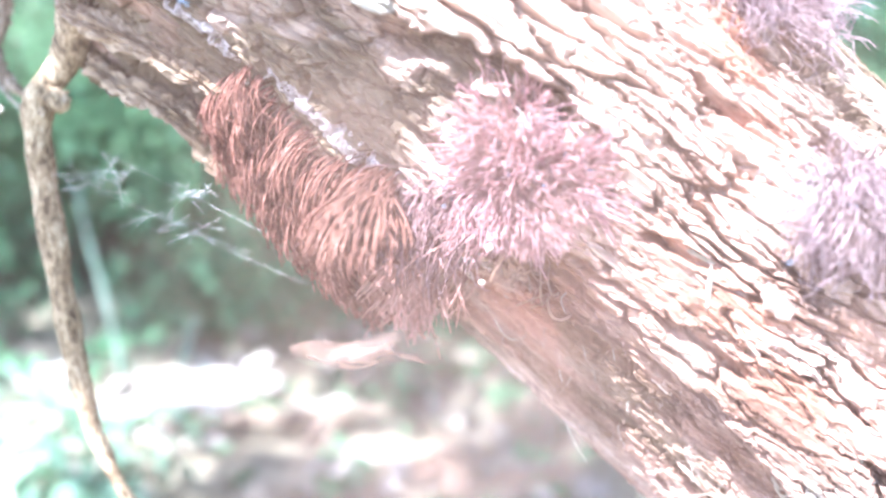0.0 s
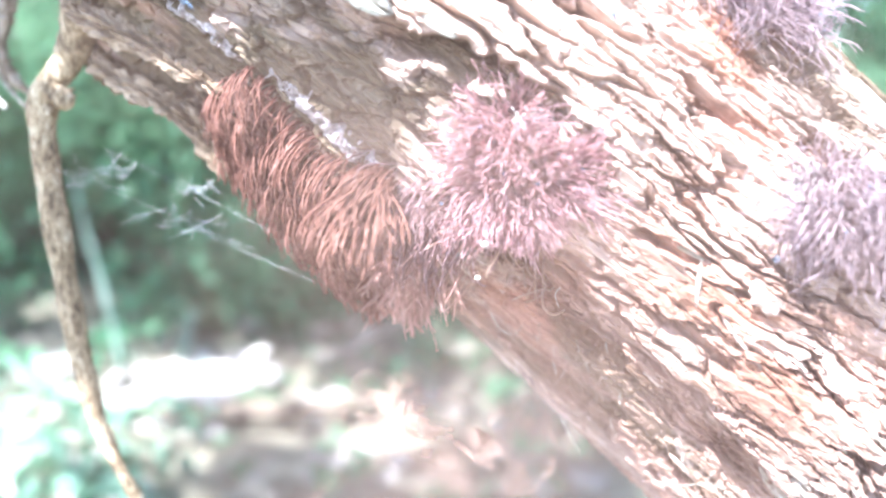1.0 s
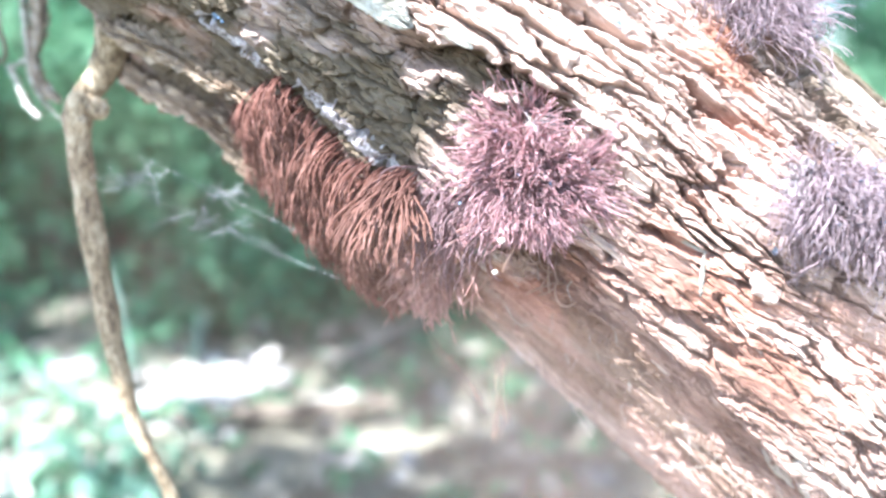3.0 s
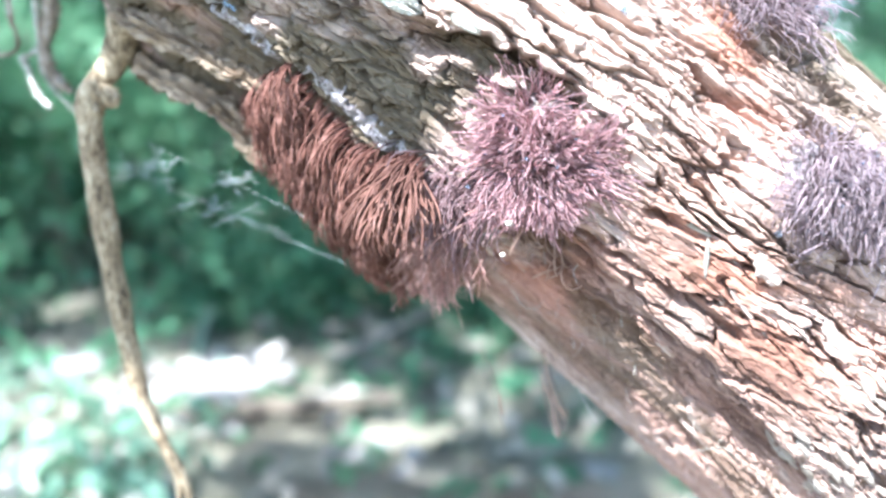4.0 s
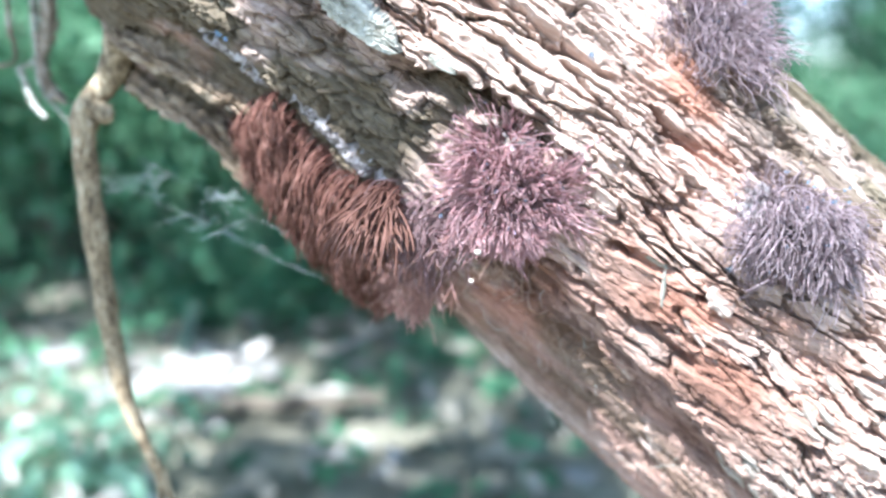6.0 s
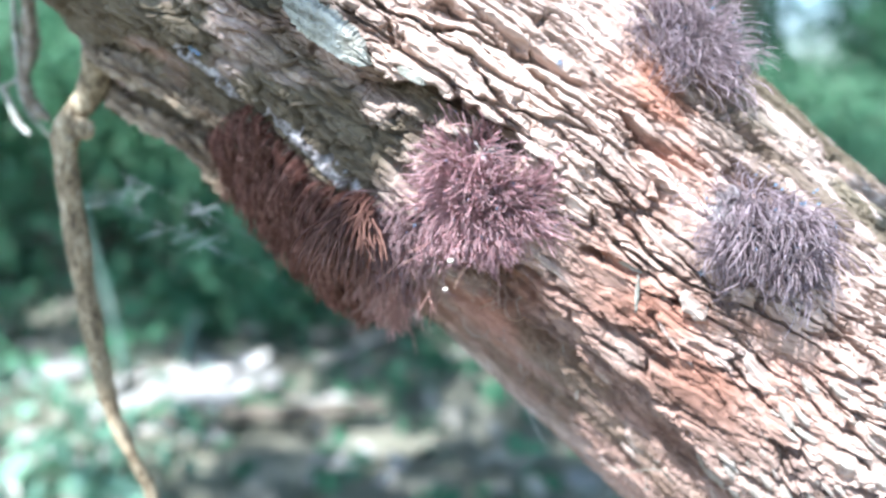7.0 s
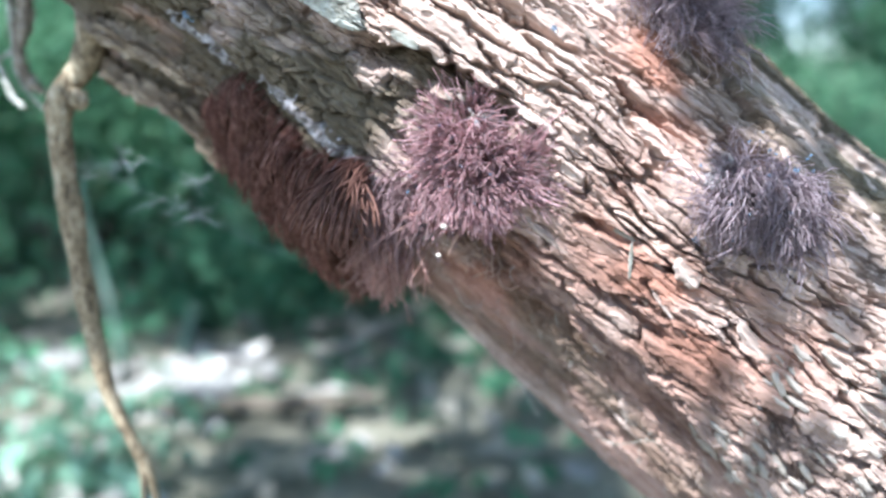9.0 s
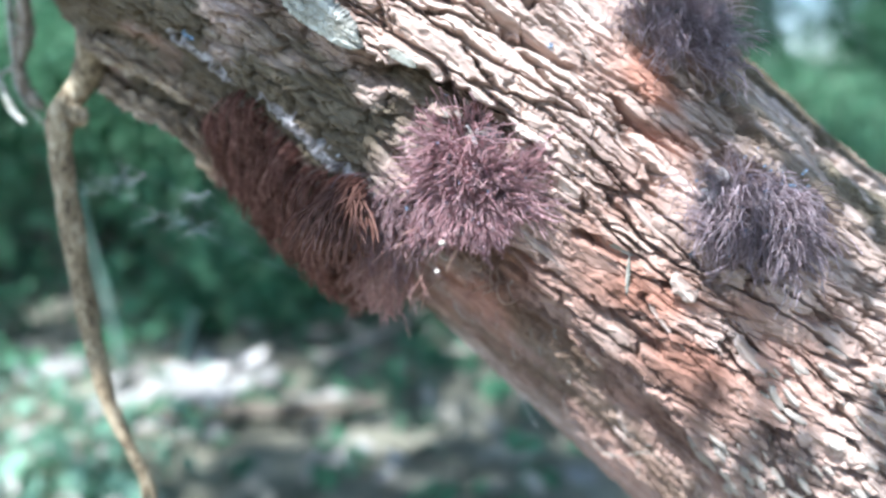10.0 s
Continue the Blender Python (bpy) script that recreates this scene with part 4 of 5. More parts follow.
def floor_litter():
    rng = np.random.RandomState(6)
    near = [(rng.uniform(-2.2, 1.6), rng.uniform(0.7, 4.5), rng.uniform(0.012, 0.045)) for _ in range(2200)]
    tagged(new("leaf_litter", mesh_of("leaf_litter", *leaf_cloud(rng, near, 0.07, 0.04, 0.4), LITTER)), "pale brown dead leaves strewn on the forest floor", "leaf litter", kind="stuff")
    # Brightened dead leaves, heaped where the floor should look sunlit.
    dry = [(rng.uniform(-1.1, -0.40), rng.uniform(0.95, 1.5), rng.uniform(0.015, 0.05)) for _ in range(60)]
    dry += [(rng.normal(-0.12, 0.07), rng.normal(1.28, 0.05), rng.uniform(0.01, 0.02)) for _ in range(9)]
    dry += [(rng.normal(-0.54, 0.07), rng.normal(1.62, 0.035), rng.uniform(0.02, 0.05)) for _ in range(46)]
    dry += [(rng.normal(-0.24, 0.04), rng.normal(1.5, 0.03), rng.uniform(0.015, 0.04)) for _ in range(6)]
    tagged(new("dry_leaves", mesh_of("dry_leaves", *leaf_cloud(rng, dry, 0.08, 0.05, 0.4), SUN_LITTER)), "dry leaves with sunlight put into their colour", "leaf litter", kind="stuff")
    # Seedlings in the sun patches, their leaf colour brightened as if lit.
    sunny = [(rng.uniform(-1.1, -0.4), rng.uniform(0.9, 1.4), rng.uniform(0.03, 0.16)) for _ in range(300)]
    tagged(new("sunlit_herbs", mesh_of("sunlit_herbs", *leaf_cloud(rng, sunny, 0.05, 0.03, 0.6), SUN_LEAF)), "green seedlings with sunlight put into their leaf colour", "herbs", kind="stuff")
    herbs = []
    for _ in range(90):
        cx, cy = rng.uniform(-1.6, 1.5), rng.uniform(1.2, 4.0)
        if -0.42 < cx < 0.6 and cy < 2.5:
            continue
        herbs += [(cx + rng.normal(0, 0.05), cy + rng.normal(0, 0.05), rng.uniform(0.03, 0.13)) for _ in range(12)]
    for _ in range(42):
        cx, cy = rng.uniform(-0.38, 0.45), rng.uniform(1.05, 1.95)
        herbs += [(cx + rng.normal(0, 0.03), cy + rng.normal(0, 0.03), rng.uniform(0.015, 0.06)) for _ in range(5)]
    tagged(new("ground_herbs", mesh_of("ground_herbs", *leaf_cloud(rng, herbs, 0.06, 0.035, 0.6), LEAF)), "small green seedlings among the dead leaves", "herbs", kind="stuff")


floor_litter()


def stone(x, y, size, seed):
    bm = bmesh.new()
    bmesh.ops.create_icosphere(bm, subdivisions=3, radius=1)
    for v in bm.verts:
        q = v.co * 1.3 + Vector((seed * 3.1, 0, 0))
        v.co *= 1 + 0.28 * noise.noise(q) + 0.08 * noise.noise(q * 4)
        v.co = Vector((v.co.x, v.co.y * 0.8, v.co.z * 0.25)) * size
    me = bpy.data.meshes.new("stone")
    bm.to_mesh(me)
    bm.free()
    me.materials.append(ROCK)
    ob = tagged(new("stone", me), "pale rounded stone lying in the leaf litter", "stone", "stones on the forest floor")
    ob.location = (x, y, size * 0.1)
    ob.rotation_euler = (0, 0, seed)


for k, (x, y, size) in enumerate(((-0.53, 1.53, 0.13), (-0.42, 1.65, 0.09), (-0.87, 1.73, 0.09), (-0.25, 1.50, 0.05), (0.235, 1.19, 0.035), (0.16, 1.80, 0.03))):
    stone(x, y, size, k + 1)


def stem_thing(name, label, category, line, radii, mat, group=""):
    ob = thing(name, label, category, group, at=line[0])
    part("stem", under(ob, limb_mesh("stem", line, radii, mat, 24, 8, 0.06, 3)), ob)
    return ob


stem_thing("sapling_stem", "slim pale green sapling stem on the forest floor", "sapling", [(-0.652, 1.6, 0.0), (-0.672, 1.6, -0.0), (-0.681, 1.6, 0.114), (-0.701, 1.6, 0.237), (-0.72, 1.6, 0.322), (-0.739, 1.6, 0.44)], [0.007, 0.006, 0.006, 0.006, 0.005, 0.004], STEM)
stem_thing("broken_stick", "short pale broken stick standing in the litter", "stick", [(-0.60, 1.756, 0.0), (-0.585, 1.756, 0.07), (-0.562, 1.756, 0.13)], [0.014, 0.016, 0.012], STEM)
stem_thing("fallen_stick", "grey fallen stick lying across the litter", "stick", [(-0.28, 1.72, 0.02), (-0.1, 1.95, 0.05), (0.05, 2.1, 0.12)], [0.014, 0.013, 0.008], DEAD)
stem_thing("fallen_stick", "dark fallen branch lying across the litter", "stick", [(-0.62, 1.42, 0.03), (-0.35, 1.38, 0.04), (-0.1, 1.45, 0.03)], [0.014, 0.018, 0.012], TRUNK)


# ---- trees and shrubs ----
def tree_mesh(height, radius, seed, limbs=9):
    """Trunk with limbs, and the limbs' ends for the crown."""
    rng = np.random.RandomState(seed)
    n = 14
    line = np.stack([rng.normal(0, 0.03, n).cumsum() * 0.6, rng.normal(0, 0.03, n).cumsum() * 0.6, np.linspace(-0.1, height, n)], -1)
    pieces = [tube(line, radius * np.linspace(1.15, 0.25, n), 14, 0.06, rng)]
    ends = []
    for k in range(limbs):
        f = rng.uniform(0.45, 0.98)
        p = line[int(f * (n - 1))]
        a, reach = k * 2.4 + rng.uniform(-0.4, 0.4), height * rng.uniform(0.16, 0.3)
        q = p + np.array((math.cos(a) * reach, math.sin(a) * reach, reach * rng.uniform(0.3, 0.9)))
        arm = smooth_line([p, (p + q) / 2 + np.array((0, 0, -0.05 * reach)) + rng.normal(0, 0.05 * reach, 3), q], 10)
        pieces.append(tube(arm, radius * np.linspace(0.4, 0.08, 10), 7, 0.06, rng))
        ends += [arm[5], arm[7], arm[9]]
    return joined(pieces), ends


def tree(name, label, x, y, height, radius, leaves, leaf, seed, mat=CANOPY):
    rng = np.random.RandomState(seed + 500)
    ob = thing(name, label, "tree", "forest trees", at=(x, y, 0))
    wood, ends = tree_mesh(height, radius, seed)
    part("trunk", mesh_of("trunk", *wood, TRUNK), ob)
    places = []
    for _ in range(leaves):
        e = ends[rng.randint(len(ends))]
        places.append(e + rng.normal(0, 1, 3) * height * np.array((0.085, 0.085, 0.06)))
    part("crown", mesh_of("crown", *leaf_cloud(rng, places, leaf, leaf * 0.5), mat), ob)
    return ob


def shrub(name, label, x, y, height, breadth, leaves, leaf, seed, mat=LEAF):
    rng = np.random.RandomState(seed + 900)
    ob = thing(name, label, "shrub", "understory shrubs", at=(x, y, 0))
    places = []
    for k in range(9):
        a = rng.uniform(0, 6.28)
        q = np.array((math.cos(a) * breadth * rng.uniform(0.3, 1), math.sin(a) * breadth * rng.uniform(0.3, 1), height * rng.uniform(0.55, 1)))
        arm = smooth_line([(0, 0, 0), q * (0.35, 0.35, 0.55) + rng.normal(0, 0.04, 3), q], 12)
        part("branch", mesh_of("branch", *tube(arm, np.linspace(0.012, 0.003, 12) * height, 6, 0.05, rng), TRUNK), ob)
        for _ in range(leaves // 9):
            places.append(arm[rng.randint(4, 12)] + rng.normal(0, 0.11, 3) * (1, 1, 0.8))
    part("foliage", mesh_of("foliage", *leaf_cloud(rng, places, leaf, leaf * 0.5), mat), ob)
    return ob


first = tree("forest_tree", "tall forest tree with a dark furrowed trunk", -1.1, 4.6, 7.0, 0.11, 3200, 0.17, 1)
for k, (x, y, h, turn) in enumerate(((1.9, 5.2, 1.1, 70), (-3.0, 5.6, 1.2, 140), (0.4, 6.6, 0.9, 200), (3.8, 6.9, 1.2, 260), (-4.6, 7.6, 1.0, 20), (-2.0, 8.6, 1.3, 90), (1.6, 9.2, 1.3, 300), (7.4, 9.6, 1.2, 10), (-6.8, 10.2, 1.2, 220),
                                     (-6.4, 2.4, 1.0, 160), (4.4, 2.4, 1.0, 40), (-6.6, -4.6, 1.1, 250), (3.4, -3.4, 1.0, 100), (0.3, -5.0, 1.2, 330), (2.6, 12.4, 1.4, 50), (-1.5, 13.0, 1.4, 120), (-5.5, 14.0, 1.4, 120), (10.5, 13.5, 1.4, 190))):
    o = copy_thing(first, pose(x, y, 0, 0, 0, turn))
    o.scale = (h, h, h)
seedling = shrub("low_seedling", "low leafy green seedling on the forest floor", -1.35, 2.0, 0.24, 0.25, 360, 0.06, 4)
for k, (x, y, h, turn) in enumerate(((-0.25, 2.3, 1.2, 100), (0.02, 2.1, 1.0, 50), (0.35, 2.1, 1.1, 230), (-0.62, 2.15, 1.0, 130), (-0.42, 2.0, 0.7, 20), (0.2, 1.95, 0.7, 300), (0.75, 2.2, 1.3, 150), (0.2, 2.6, 1.4, 200), (-0.95, 1.3, 0.5, 170), (-0.55, 2.3, 1.1, 30),
                                     (0.9, 1.7, 1.2, 270), (-0.3, 2.8, 1.6, 320), (0.6, 2.8, 1.6, 10), (-1.6, 2.8, 1.6, 60), (-0.55, 1.1, 0.4, 95))):
    o = copy_thing(seedling, pose(x, y, 0, 0, 0, turn))
    o.scale = (h, h, h)
bush = shrub("understory_shrub", "leafy green understory shrub on the forest floor", -1.2, 3.0, 1.3, 0.7, 4800, 0.062, 1)
for k, (x, y, h, turn) in enumerate(((-0.3, 3.5, 1.0, 40), (0.6, 3.1, 0.9, 80), (-2.2, 3.6, 1.2, 170), (1.5, 3.9, 0.72, 260), (-1.7, 2.4, 0.8, 300), (0.1, 4.6, 1.3, 15), (-3.4, 4.6, 1.4, 220), (2.6, 5.1, 1.12, 120), (-0.9, 5.4, 1.5, 95),
                                     (1.2, 5.8, 1.6, 190), (-2.6, 6.4, 1.7, 330), (3.9, 6.2, 1.6, 30), (0.3, 7.4, 1.9, 280), (-4.6, 6.0, 1.7, 70), (-1.6, 7.8, 2.0, 145), (2.2, 8.0, 2.0, 10), (5.2, 8.2, 2.0, 205), (-5.8, 8.6, 2.1, 115))):
    o = copy_thing(bush, pose(x, y, 0, 0, 0, turn))
    o.scale = (h, h, h)


# Shrubs added in the lightened leaf tone to brighten dark foliage.
young = shrub("young_shrub", "shrub with lighter leaves added to brighten the background", -1.25, 2.55, 1.0, 0.5, 2600, 0.056, 6, LIGHTENED_LEAF)
for x, y, h, turn in ((-0.85, 2.75, 0.8, 60), (-1.75, 3.0, 1.2, 150), (-0.5, 2.9, 0.6, 240), (1.5, 3.3, 0.68, 300), (1.95, 3.9, 0.8, 20)):
    o = copy_thing(young, pose(x, y, 0, 0, 0, turn))
    o.scale = (h, h, h)


def overhead_tree():
    """The tree whose crown stands between the sun and this spot; its gaps let the patches of sun through."""
    rng = np.random.RandomState(77)
    ob = thing("overhanging_tree", "broad forest tree whose crown shades the spot", "tree", "forest trees", at=(-3.3, -1.2, 0))
    wood, ends = tree_mesh(5.6, 0.13, 9, 12)
    part("trunk", mesh_of("trunk", *wood, TRUNK), ob)
    lit = [np.array((x, y, 0.03, b)) for x, y, b in GLADES]
    lit += [np.array((0.08, 0.17, 0.57, 0.36))]
    lit += [np.array(g) for g in ((-1.1, 2.7, 0.5, 0.3), (-0.8, 2.6, 0.35, 0.2), (-1.9, 3.4, 0.9, 0.2), (-0.5, 3.4, 0.8, 0.2), (0.9, 3.4, 0.9, 0.3), (1.6, 3.6, 1.1, 0.6), (-1.3, 2.2, 0.2, 0.15), (-1.6, 3.0, 1.2, 0.15))]
    way = np.array(SUN)
    places = []
    while len(places) < 21000:
        p = np.array((rng.uniform(-5.0, 1.2), rng.uniform(-2.6, 4.2), rng.uniform(3.6, 5.8)))
        keep = True
        for g in lit:
            d = p - g[:3]
            if np.linalg.norm(d - d.dot(way) * way) < g[3] * 0.75 + 0.075:
                keep = False
        if keep:
            places.append(p - np.array((-3.3, -1.2, 0)))
    part("crown", mesh_of("crown", *leaf_cloud(rng, places, 0.125, 0.08, 0.6), CANOPY), ob)


overhead_tree()


SUN_U = np.array(SUN.cross(Vector((0, 1, 0))).normalized())
SUN_V = np.cross(np.array(SUN), SUN_U)
SHADE_AT = np.array((-0.055, 0.175, 0.625))


def shading_spray(label, distance, spots, size, seed, over=SHADE_AT, root=(-3.28, -1.2, 1.9), lead=0.09):
    """An unseen low branch added to the overhanging tree; its leaves face the sun and shade the trunk. spots: places
    across the sun's way.
    """
    rng = np.random.RandomState(seed)
    c = over + np.array(SUN) * distance
    ob = thing("leafy_branch", label, "branch", "low leafy branches", at=c)
    line = smooth_line([SUN_U * 0.22 * lead, SUN_U * lead + (0, 0, 0.01), (np.array(root) - c) * (0.2, 0.2, 0.1), (np.array(root) - c) * (0.5, 0.5, 0.3), np.array(root) - c], 40)
    part("stem", mesh_of("stem", *tube(line, np.linspace(0.0015, 0.02, 40), 6, 0.05, rng), TRUNK), ob)
    v, f = leaf_shape(1.0, 0.62, 0.15, 0.1)
    v = v - (0.5, 0, 0)
    for u, w in spots:
        a = rng.uniform(0, 6.283)
        x = SUN_U * math.cos(a) + SUN_V * math.sin(a) + np.array(SUN) * rng.normal(0, 0.2)
        z = np.array(SUN) + SUN_U * rng.normal(0, 0.15) + SUN_V * rng.normal(0, 0.15)
        x = x / np.linalg.norm(x)
        y = np.cross(z, x)
        y = y / np.linalg.norm(y)
        m = np.stack([x, y, np.cross(x, y)], 1)
        k = size * rng.uniform(0.8, 1.2)
        p = SUN_U * u + SUN_V * w + np.array(SUN) * rng.uniform(-0.03, 0.03)
        part("leaf", mesh_of("leaf", v * k @ m.T + p, f, LEAF), ob)
    return ob


def shade_spots(rng, n):
    """Spots over the grey bark: below a slanting line across the sun's way."""
    out = [(u, -0.0165 - 1.47 * (u + 0.006)) for u in np.arange(-0.030, -0.004, 0.0028)] + [(u, -0.0200) for u in np.arange(-0.004, 0.034, 0.004)]
    while len(out) < n:
        u = rng.uniform(-0.030, 0.036)
        top = -0.0175 - 1.47 * (u + 0.006) if u < -0.004 else -0.0210
        out.append((u, top - rng.uniform(0, 1) ** 1.3 * 0.055))
    return out + [(rng.uniform(0.045, 0.098), rng.uniform(-0.06, 0.0)) for _ in range(44)]


def sway_spots(rng, n):
    """Spots over the brush, in a band across the sun's way."""
    out = []
    while len(out) < n:
        w = rng.uniform(-0.008, 0.054)
        out.append((0.009 - 0.45 * w + rng.uniform(-0.008, 0.012) - max(0, 0.012 - abs(w - 0.030)) * rng.uniform(0, 0.9), w))
    return out


# Branches added out of view, leaves set where shade is wanted.
shade_spray = shading_spray("unseen leafy branch added to shade the trunk's upper part", 0.5, shade_spots(np.random.RandomState(3), 130), 0.022, 1)
swaying_spray = shading_spray("unseen leafy branch added to shade the brown brush later on", 0.6, sway_spots(np.random.RandomState(4), 150), 0.018, 2)
late_rng = np.random.RandomState(8)
late_spray = shading_spray("small unseen leafy branch added to shade the violet tuft later on", 0.45, [(late_rng.uniform(-0.022, 0.024), late_rng.uniform(-0.016, 0.018)) for _ in range(24)] + [(late_rng.uniform(-0.055, -0.004), late_rng.uniform(-0.062, -0.022)) for _ in range(36)] + [(late_rng.uniform(-0.012, 0.026), late_rng.uniform(-0.036, -0.012)) for _ in range(40)] + [(late_rng.uniform(0.016, 0.046), late_rng.uniform(0.020, 0.048)) for _ in range(15)] + [(late_rng.uniform(-0.05, 0.02), late_rng.uniform(0.022, 0.06)) for _ in range(26)], 0.011, 12, np.array((0.098, 0.165, 0.584)), (3.38, -3.35, 2.2), -0.05)


# ---- falling spore dust, and haze standing in for lens glare: thin folded veils, each rigid, drifting down ----
def veil(name, label, size, centre_density, folds, seed, bend=0.3, n=40, k=30, rim=0.0, taper=0.0):
    """A curved sheet in its own x-z plane; density fades to nothing at its ragged edge, and gathers in folds."""
    rng = np.random.RandomState(seed)
    a, b = np.meshgrid(np.linspace(-1, 1, n), np.linspace(-1, 1, k), indexing="ij")
    w = 1 - taper * (0.5 + 0.5 * b)
    nx = fbm(a * 1.2 + seed, b * 1.2 + 3 * seed, 3) - 0.5
    nz = fbm(a * 1.2 + 5 * seed, b * 1.2 + 7, 3) - 0.5
    x = (a * w + 0.5 * nx) * size[0] / 2
    z = (b + 0.5 * nz) * size[1] / 2
    y = (np.sin(a * folds + 3 * nx) * 0.5 + 0.6 * nz + bend * (a * a + b * b)) * size[2]
    r = np.sqrt(a ** 4 + b ** 4) + 0.5 * (fbm(a * 2.2 + 2 * seed, b * 2.2 + 11, 3) - 0.5)
    d = 1 - soft(r, 0.35, 0.95)
    d = d * (0.5 + soft(ridged(a * folds * 0.35 + seed * 2, b * 0.8 + seed, 2), 0.6, 0.95))
    if rim:
        d = d + rim * np.exp(-((r - 0.72) / 0.07) ** 2)
    i, j = np.meshgrid(np.arange(n - 1), np.arange(k - 1), indexing="ij")
    f = np.stack([i * k + j, (i + 1) * k + j, (i + 1) * k + j + 1, i * k + j + 1], -1).reshape(-1, 4)
    me = mesh_of(name, np.stack([x, y, z], -1).reshape(-1, 3), f, SPORE)
    at = me.attributes.new("dust", "FLOAT", "POINT")
    at.data.foreach_set("value", (d * centre_density).astype(np.float32).ravel())
    return tagged(new(name, me), label, "spore cloud", "falling spore dust")


DRIFT = []


def drifting(ob, rows):
    """rows: seconds, x, y, z, and the turn about the line of sight."""
    DRIFT.append((ob, rows))
    ob.matrix_basis = pose(rows[0][1], rows[0][2], rows[0][3], 0, rows[0][4], 0)


drifting(veil("spore_wisp", "dense tan wisp of spores sinking from the brush", (0.040, 0.008, 0.006), 0.75, 5, 2, 0.2, 60, 20, 0.5),
         [(0, -0.017, 0.183, 0.5425, -2), (0.3, -0.017, 0.183, 0.538, 4), (0.6, -0.012, 0.184, 0.530, 12), (0.9, -0.004, 0.186, 0.5215, 22), (1.3, 0.008, 0.19, 0.510, 38), (1.8, 0.018, 0.2, 0.490, 50), (2.6, 0.03, 0.22, 0.455, 60), (10, 0.2, 0.5, 0.10, 80)])
drifting(veil("spore_wisp", "ragged tan wisp of spores under the brush", (0.032, 0.023, 0.008), 0.55, 4, 5, 0.5, 44, 40, 0.45),
         [(0, -0.012, 0.20, 0.558, 0), (0.25, -0.012, 0.195, 0.547, 4), (0.5, -0.011, 0.188, 0.5345, 10), (0.75, -0.010, 0.187, 0.526, 18), (1.0, -0.004, 0.188, 0.518, 28), (1.4, 0.008, 0.19, 0.505, 38), (1.8, 0.02, 0.2, 0.485, 50), (2.6, 0.03, 0.22, 0.445, 60), (10, 0.2, 0.5, 0.12, 80)])
drifting(veil("spore_ring", "rolled ring of falling spores", (0.022, 0.029, 0.006), 0.07, 3, 29, 0.4, 44, 50, 3.2),
         [(0, -0.014, 0.205, 0.566, 0), (0.5, -0.015, 0.2, 0.545, 6), (0.8, -0.017, 0.192, 0.529, 10), (1.0, -0.0165, 0.189, 0.521, 12), (1.3, -0.008, 0.19, 0.507, 20), (1.8, 0.006, 0.2, 0.48, 30), (2.6, 0.02, 0.22, 0.44, 40), (10, 0.1, 0.4, 0.1, 60)])
drifting(veil("spore_ring", "rolled ring of falling spores", (0.021, 0.028, 0.006), 0.12, 3, 31, 0.4, 44, 50, 3.2),
         [(0, 0.002, 0.215, 0.560, -10), (0.4, 0.007, 0.21, 0.540, -16), (0.7, 0.015, 0.2, 0.523, -20), (1.0, 0.022, 0.192, 0.510, -18), (1.4, 0.024, 0.192, 0.500, -14), (1.8, 0.028, 0.2, 0.482, -20), (2.6, 0.04, 0.22, 0.44, -30), (10, 0.15, 0.4, 0.1, -50)])
drifting(veil("spore_filament", "long thin filament of drifting spores", (0.007, 0.046, 0.006), 0.14, 2, 7, 1.2, 24, 50, 0.3),
         [(0, -0.028, 0.2, 0.522, 32), (0.4, -0.033, 0.2, 0.512, 38), (0.8, -0.037, 0.2, 0.495, 44), (1.5, -0.045, 0.21, 0.46, 50), (10, -0.12, 0.4, 0.10, 60)])
drifting(veil("spore_filament", "long thin filament of drifting spores", (0.007, 0.044, 0.006), 0.15, 2, 8, 1.2, 24, 50, 0.3),
         [(0, -0.0015, 0.2, 0.519, 8), (0.4, 0.009, 0.2, 0.516, -4), (0.8, 0.016, 0.2, 0.506, -28), (1.3, 0.024, 0.205, 0.488, -40), (2.0, 0.035, 0.22, 0.45, -50), (10, 0.2, 0.45, 0.10, -70)])
drifting(veil("spore_stream", "tall pale stream of falling spores", (0.011, 0.075, 0.009), 0.55, 3, 11, 0.3, 24, 70, 0.5),
         [(0, 0.030, 0.30, 0.59, 10), (0.8, 0.026, 0.30, 0.56, 8), (1.4, 0.022, 0.30, 0.51, 6), (1.8, 0.022, 0.30, 0.488, 2), (2.2, 0.026, 0.30, 0.47, -2), (2.7, 0.033, 0.30, 0.435, -8), (3.8, 0.05, 0.3, 0.36, -15), (10, 0.2, 0.4, 0.06, -40)])
drifting(veil("spore_stream", "broad pale curtain of falling spores", (0.030, 0.045, 0.012), 0.45, 4, 13, 0.4, 40, 50, 0.6),
         [(0, 0.034, 0.29, 0.56, -20), (0.7, 0.030, 0.29, 0.53, -26), (1.0, 0.034, 0.29, 0.508, -32), (1.5, 0.030, 0.29, 0.485, -30), (2.0, 0.036, 0.29, 0.462, -30), (2.7, 0.045, 0.29, 0.425, -30), (4, 0.08, 0.3, 0.34, -30), (10, 0.25, 0.4, 0.08, -30)])
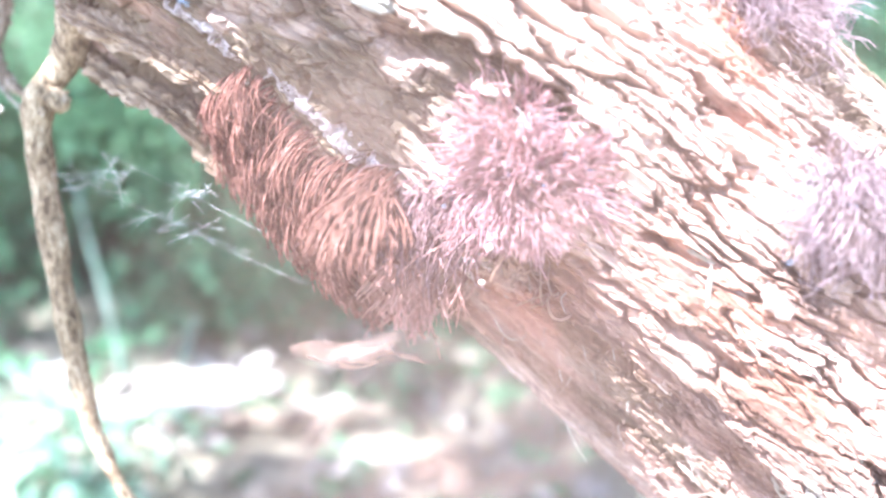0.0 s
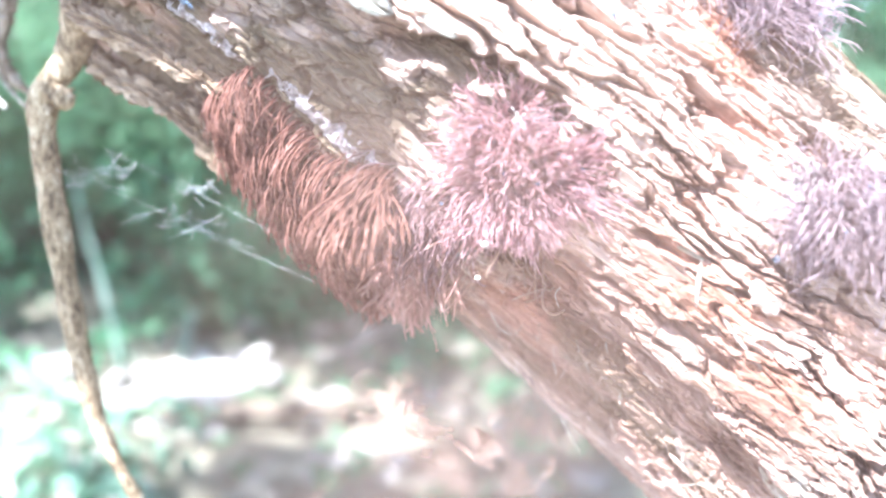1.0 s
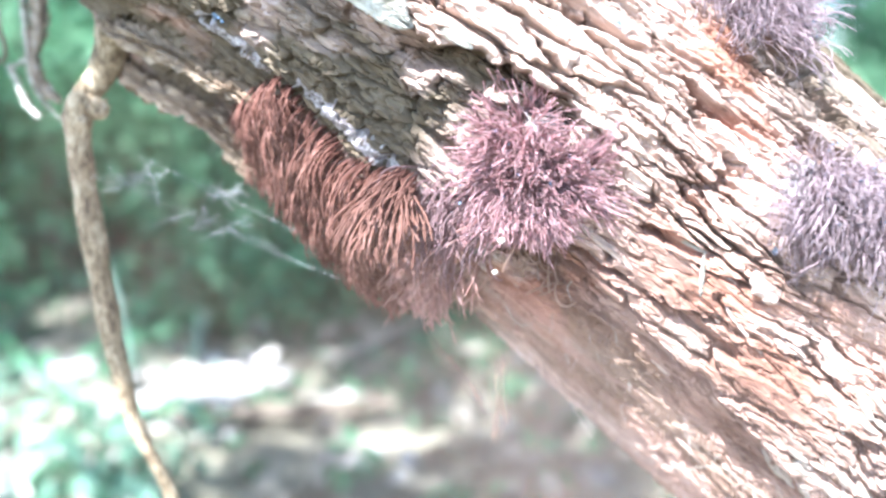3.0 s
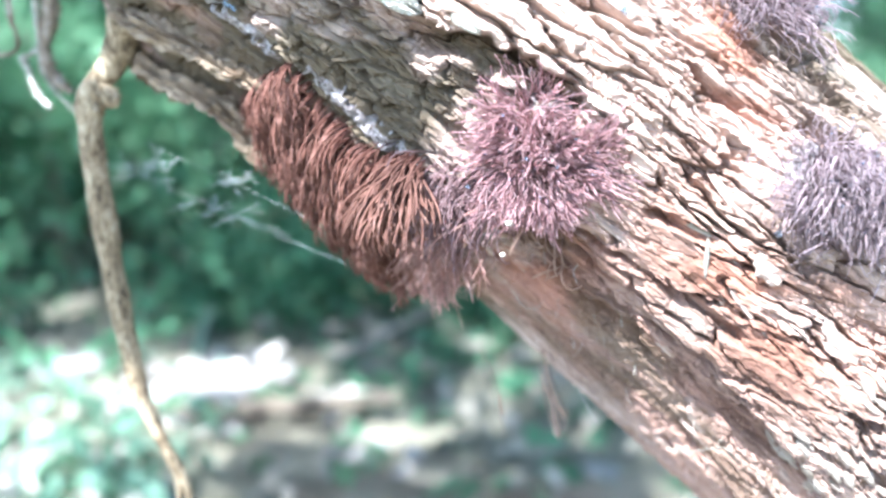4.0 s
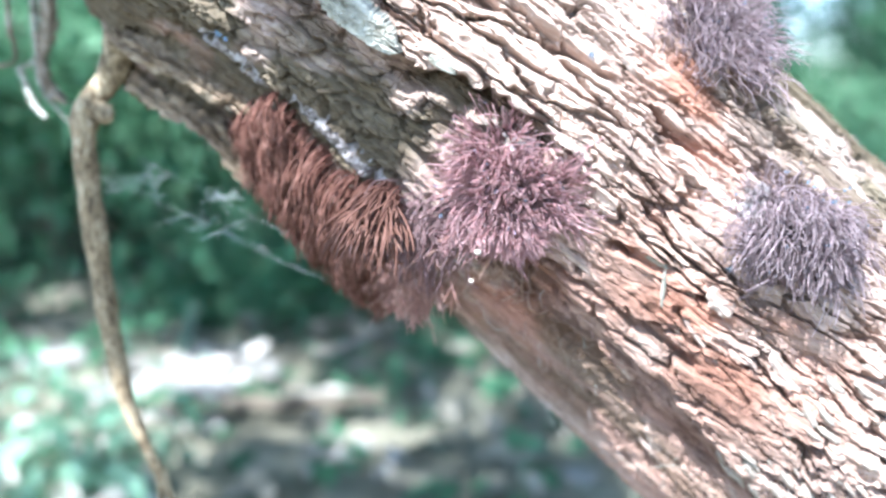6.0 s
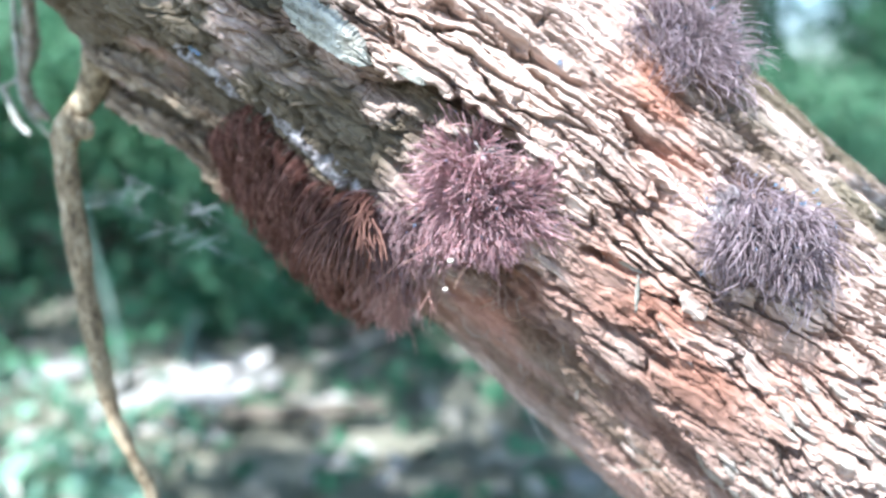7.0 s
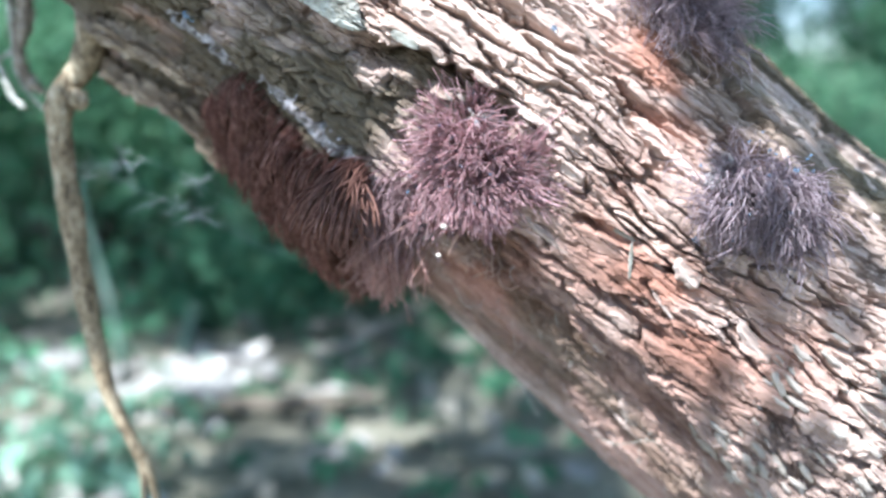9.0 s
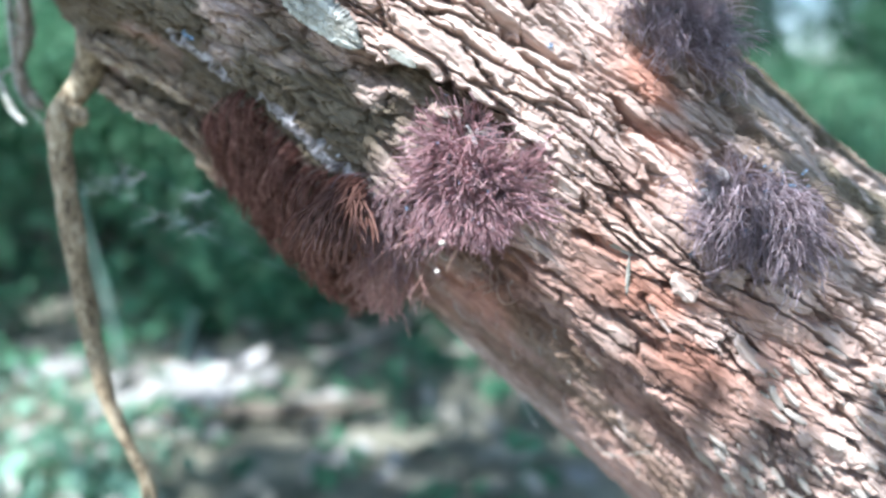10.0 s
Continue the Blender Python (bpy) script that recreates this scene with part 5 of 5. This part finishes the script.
drifting(veil("spore_tongue", "tongue of tan spores sliding down below the brush", (0.0085, 0.030, 0.005), 0.85, 3, 17, 0.4, 24, 50, 0.5, 0.5),
         [(0, 0.004, 0.24, 0.575, 0), (1.6, 0.004, 0.235, 0.562, 0), (2.2, 0.007, 0.225, 0.540, 0), (2.5, 0.0095, 0.22, 0.522, 2), (2.7, 0.010, 0.22, 0.515, 2), (3.3, 0.018, 0.22, 0.512, -6), (3.8, 0.0245, 0.22, 0.510, -14), (4.2, 0.031, 0.222, 0.504, -20), (4.6, 0.038, 0.226, 0.495, -26), (5.2, 0.046, 0.232, 0.476, -34), (6, 0.06, 0.25, 0.44, -40), (10, 0.2, 0.4, 0.1, -60)])
drifting(veil("spore_filament", "hair-thin filament of spores below the brush", (0.003, 0.028, 0.004), 0.5, 2, 19, 0.5, 12, 40, 0.6),
         [(0, -0.006, 0.2, 0.575, -30), (1.5, -0.006, 0.2, 0.565, -35), (2.0, -0.005, 0.2, 0.545, -38), (2.5, -0.003, 0.2, 0.530, -42), (3.2, 0.002, 0.2, 0.525, -30), (3.8, 0.006, 0.2, 0.522, -14), (4.5, 0.014, 0.2, 0.50, -20), (6, 0.03, 0.22, 0.44, -30), (10, 0.12, 0.3, 0.1, -50)])
# Broad haze; the sheets nearest the camera stand in for lens glare.
for k, (x, y, z, w, h, d) in enumerate(((0.02, 0.215, 0.50, 0.10, 0.07, 0.22), (-0.005, 0.14, 0.555, 0.12, 0.09, 0.08), (0.02, 0.11, 0.57, 0.14, 0.10, 0.07), (0.03, 0.225, 0.515, 0.09, 0.06, 0.26), (0.0, 0.075, 0.59, 0.16, 0.11, 0.07))):
    drifting(veil("spore_glare_haze", "faint broad haze of drifting spores and painted lens glare", (w, h, 0.01), d, 3, 23 + k, 0.2),
             [(0, x, y, z, 0), (1, x + 0.004, y, z - 0.004, 2), (2, x + 0.01, y, z - 0.016, 4), (3, x + 0.018, y, z - 0.042, 6), (4, x + 0.025, y, z - 0.085, 8), (6, x + 0.04, y, z - 0.2, 10), (10, x + 0.08, y + 0.1, 0.12, 10)])


# ---- what moves ----
def motions():
    # The unseen branches move in to darken the brush and violet tuft.
    c = swaying_spray.matrix_basis.translation.copy()
    rows = []
    for t, dy in ((0, -0.13), (4.0, -0.12), (5.0, -0.085), (5.7, -0.045), (6.8, -0.005), (8.0, 0), (10.0, 0)):
        rows.append((t, pose(c.x - abs(dy) * 0.2, c.y + dy, c.z, 0, 0, 0)))
    walk(swaying_spray, rows)
    c = late_spray.matrix_basis.translation.copy()
    walk(late_spray, [(t, pose(c.x + d, c.y - 0.1 * d, c.z, 0, 0, 0)) for t, d in ((0, 0.16), (5.7, 0.13), (7.0, 0.05), (8.0, 0.012), (9.0, 0.003), (10.0, 0.0))])
    for ob, way in DRIFT:
        walk(ob, [(t, pose(x, y, z, 0, turn, 0)) for t, x, y, z, turn in way])


motions()
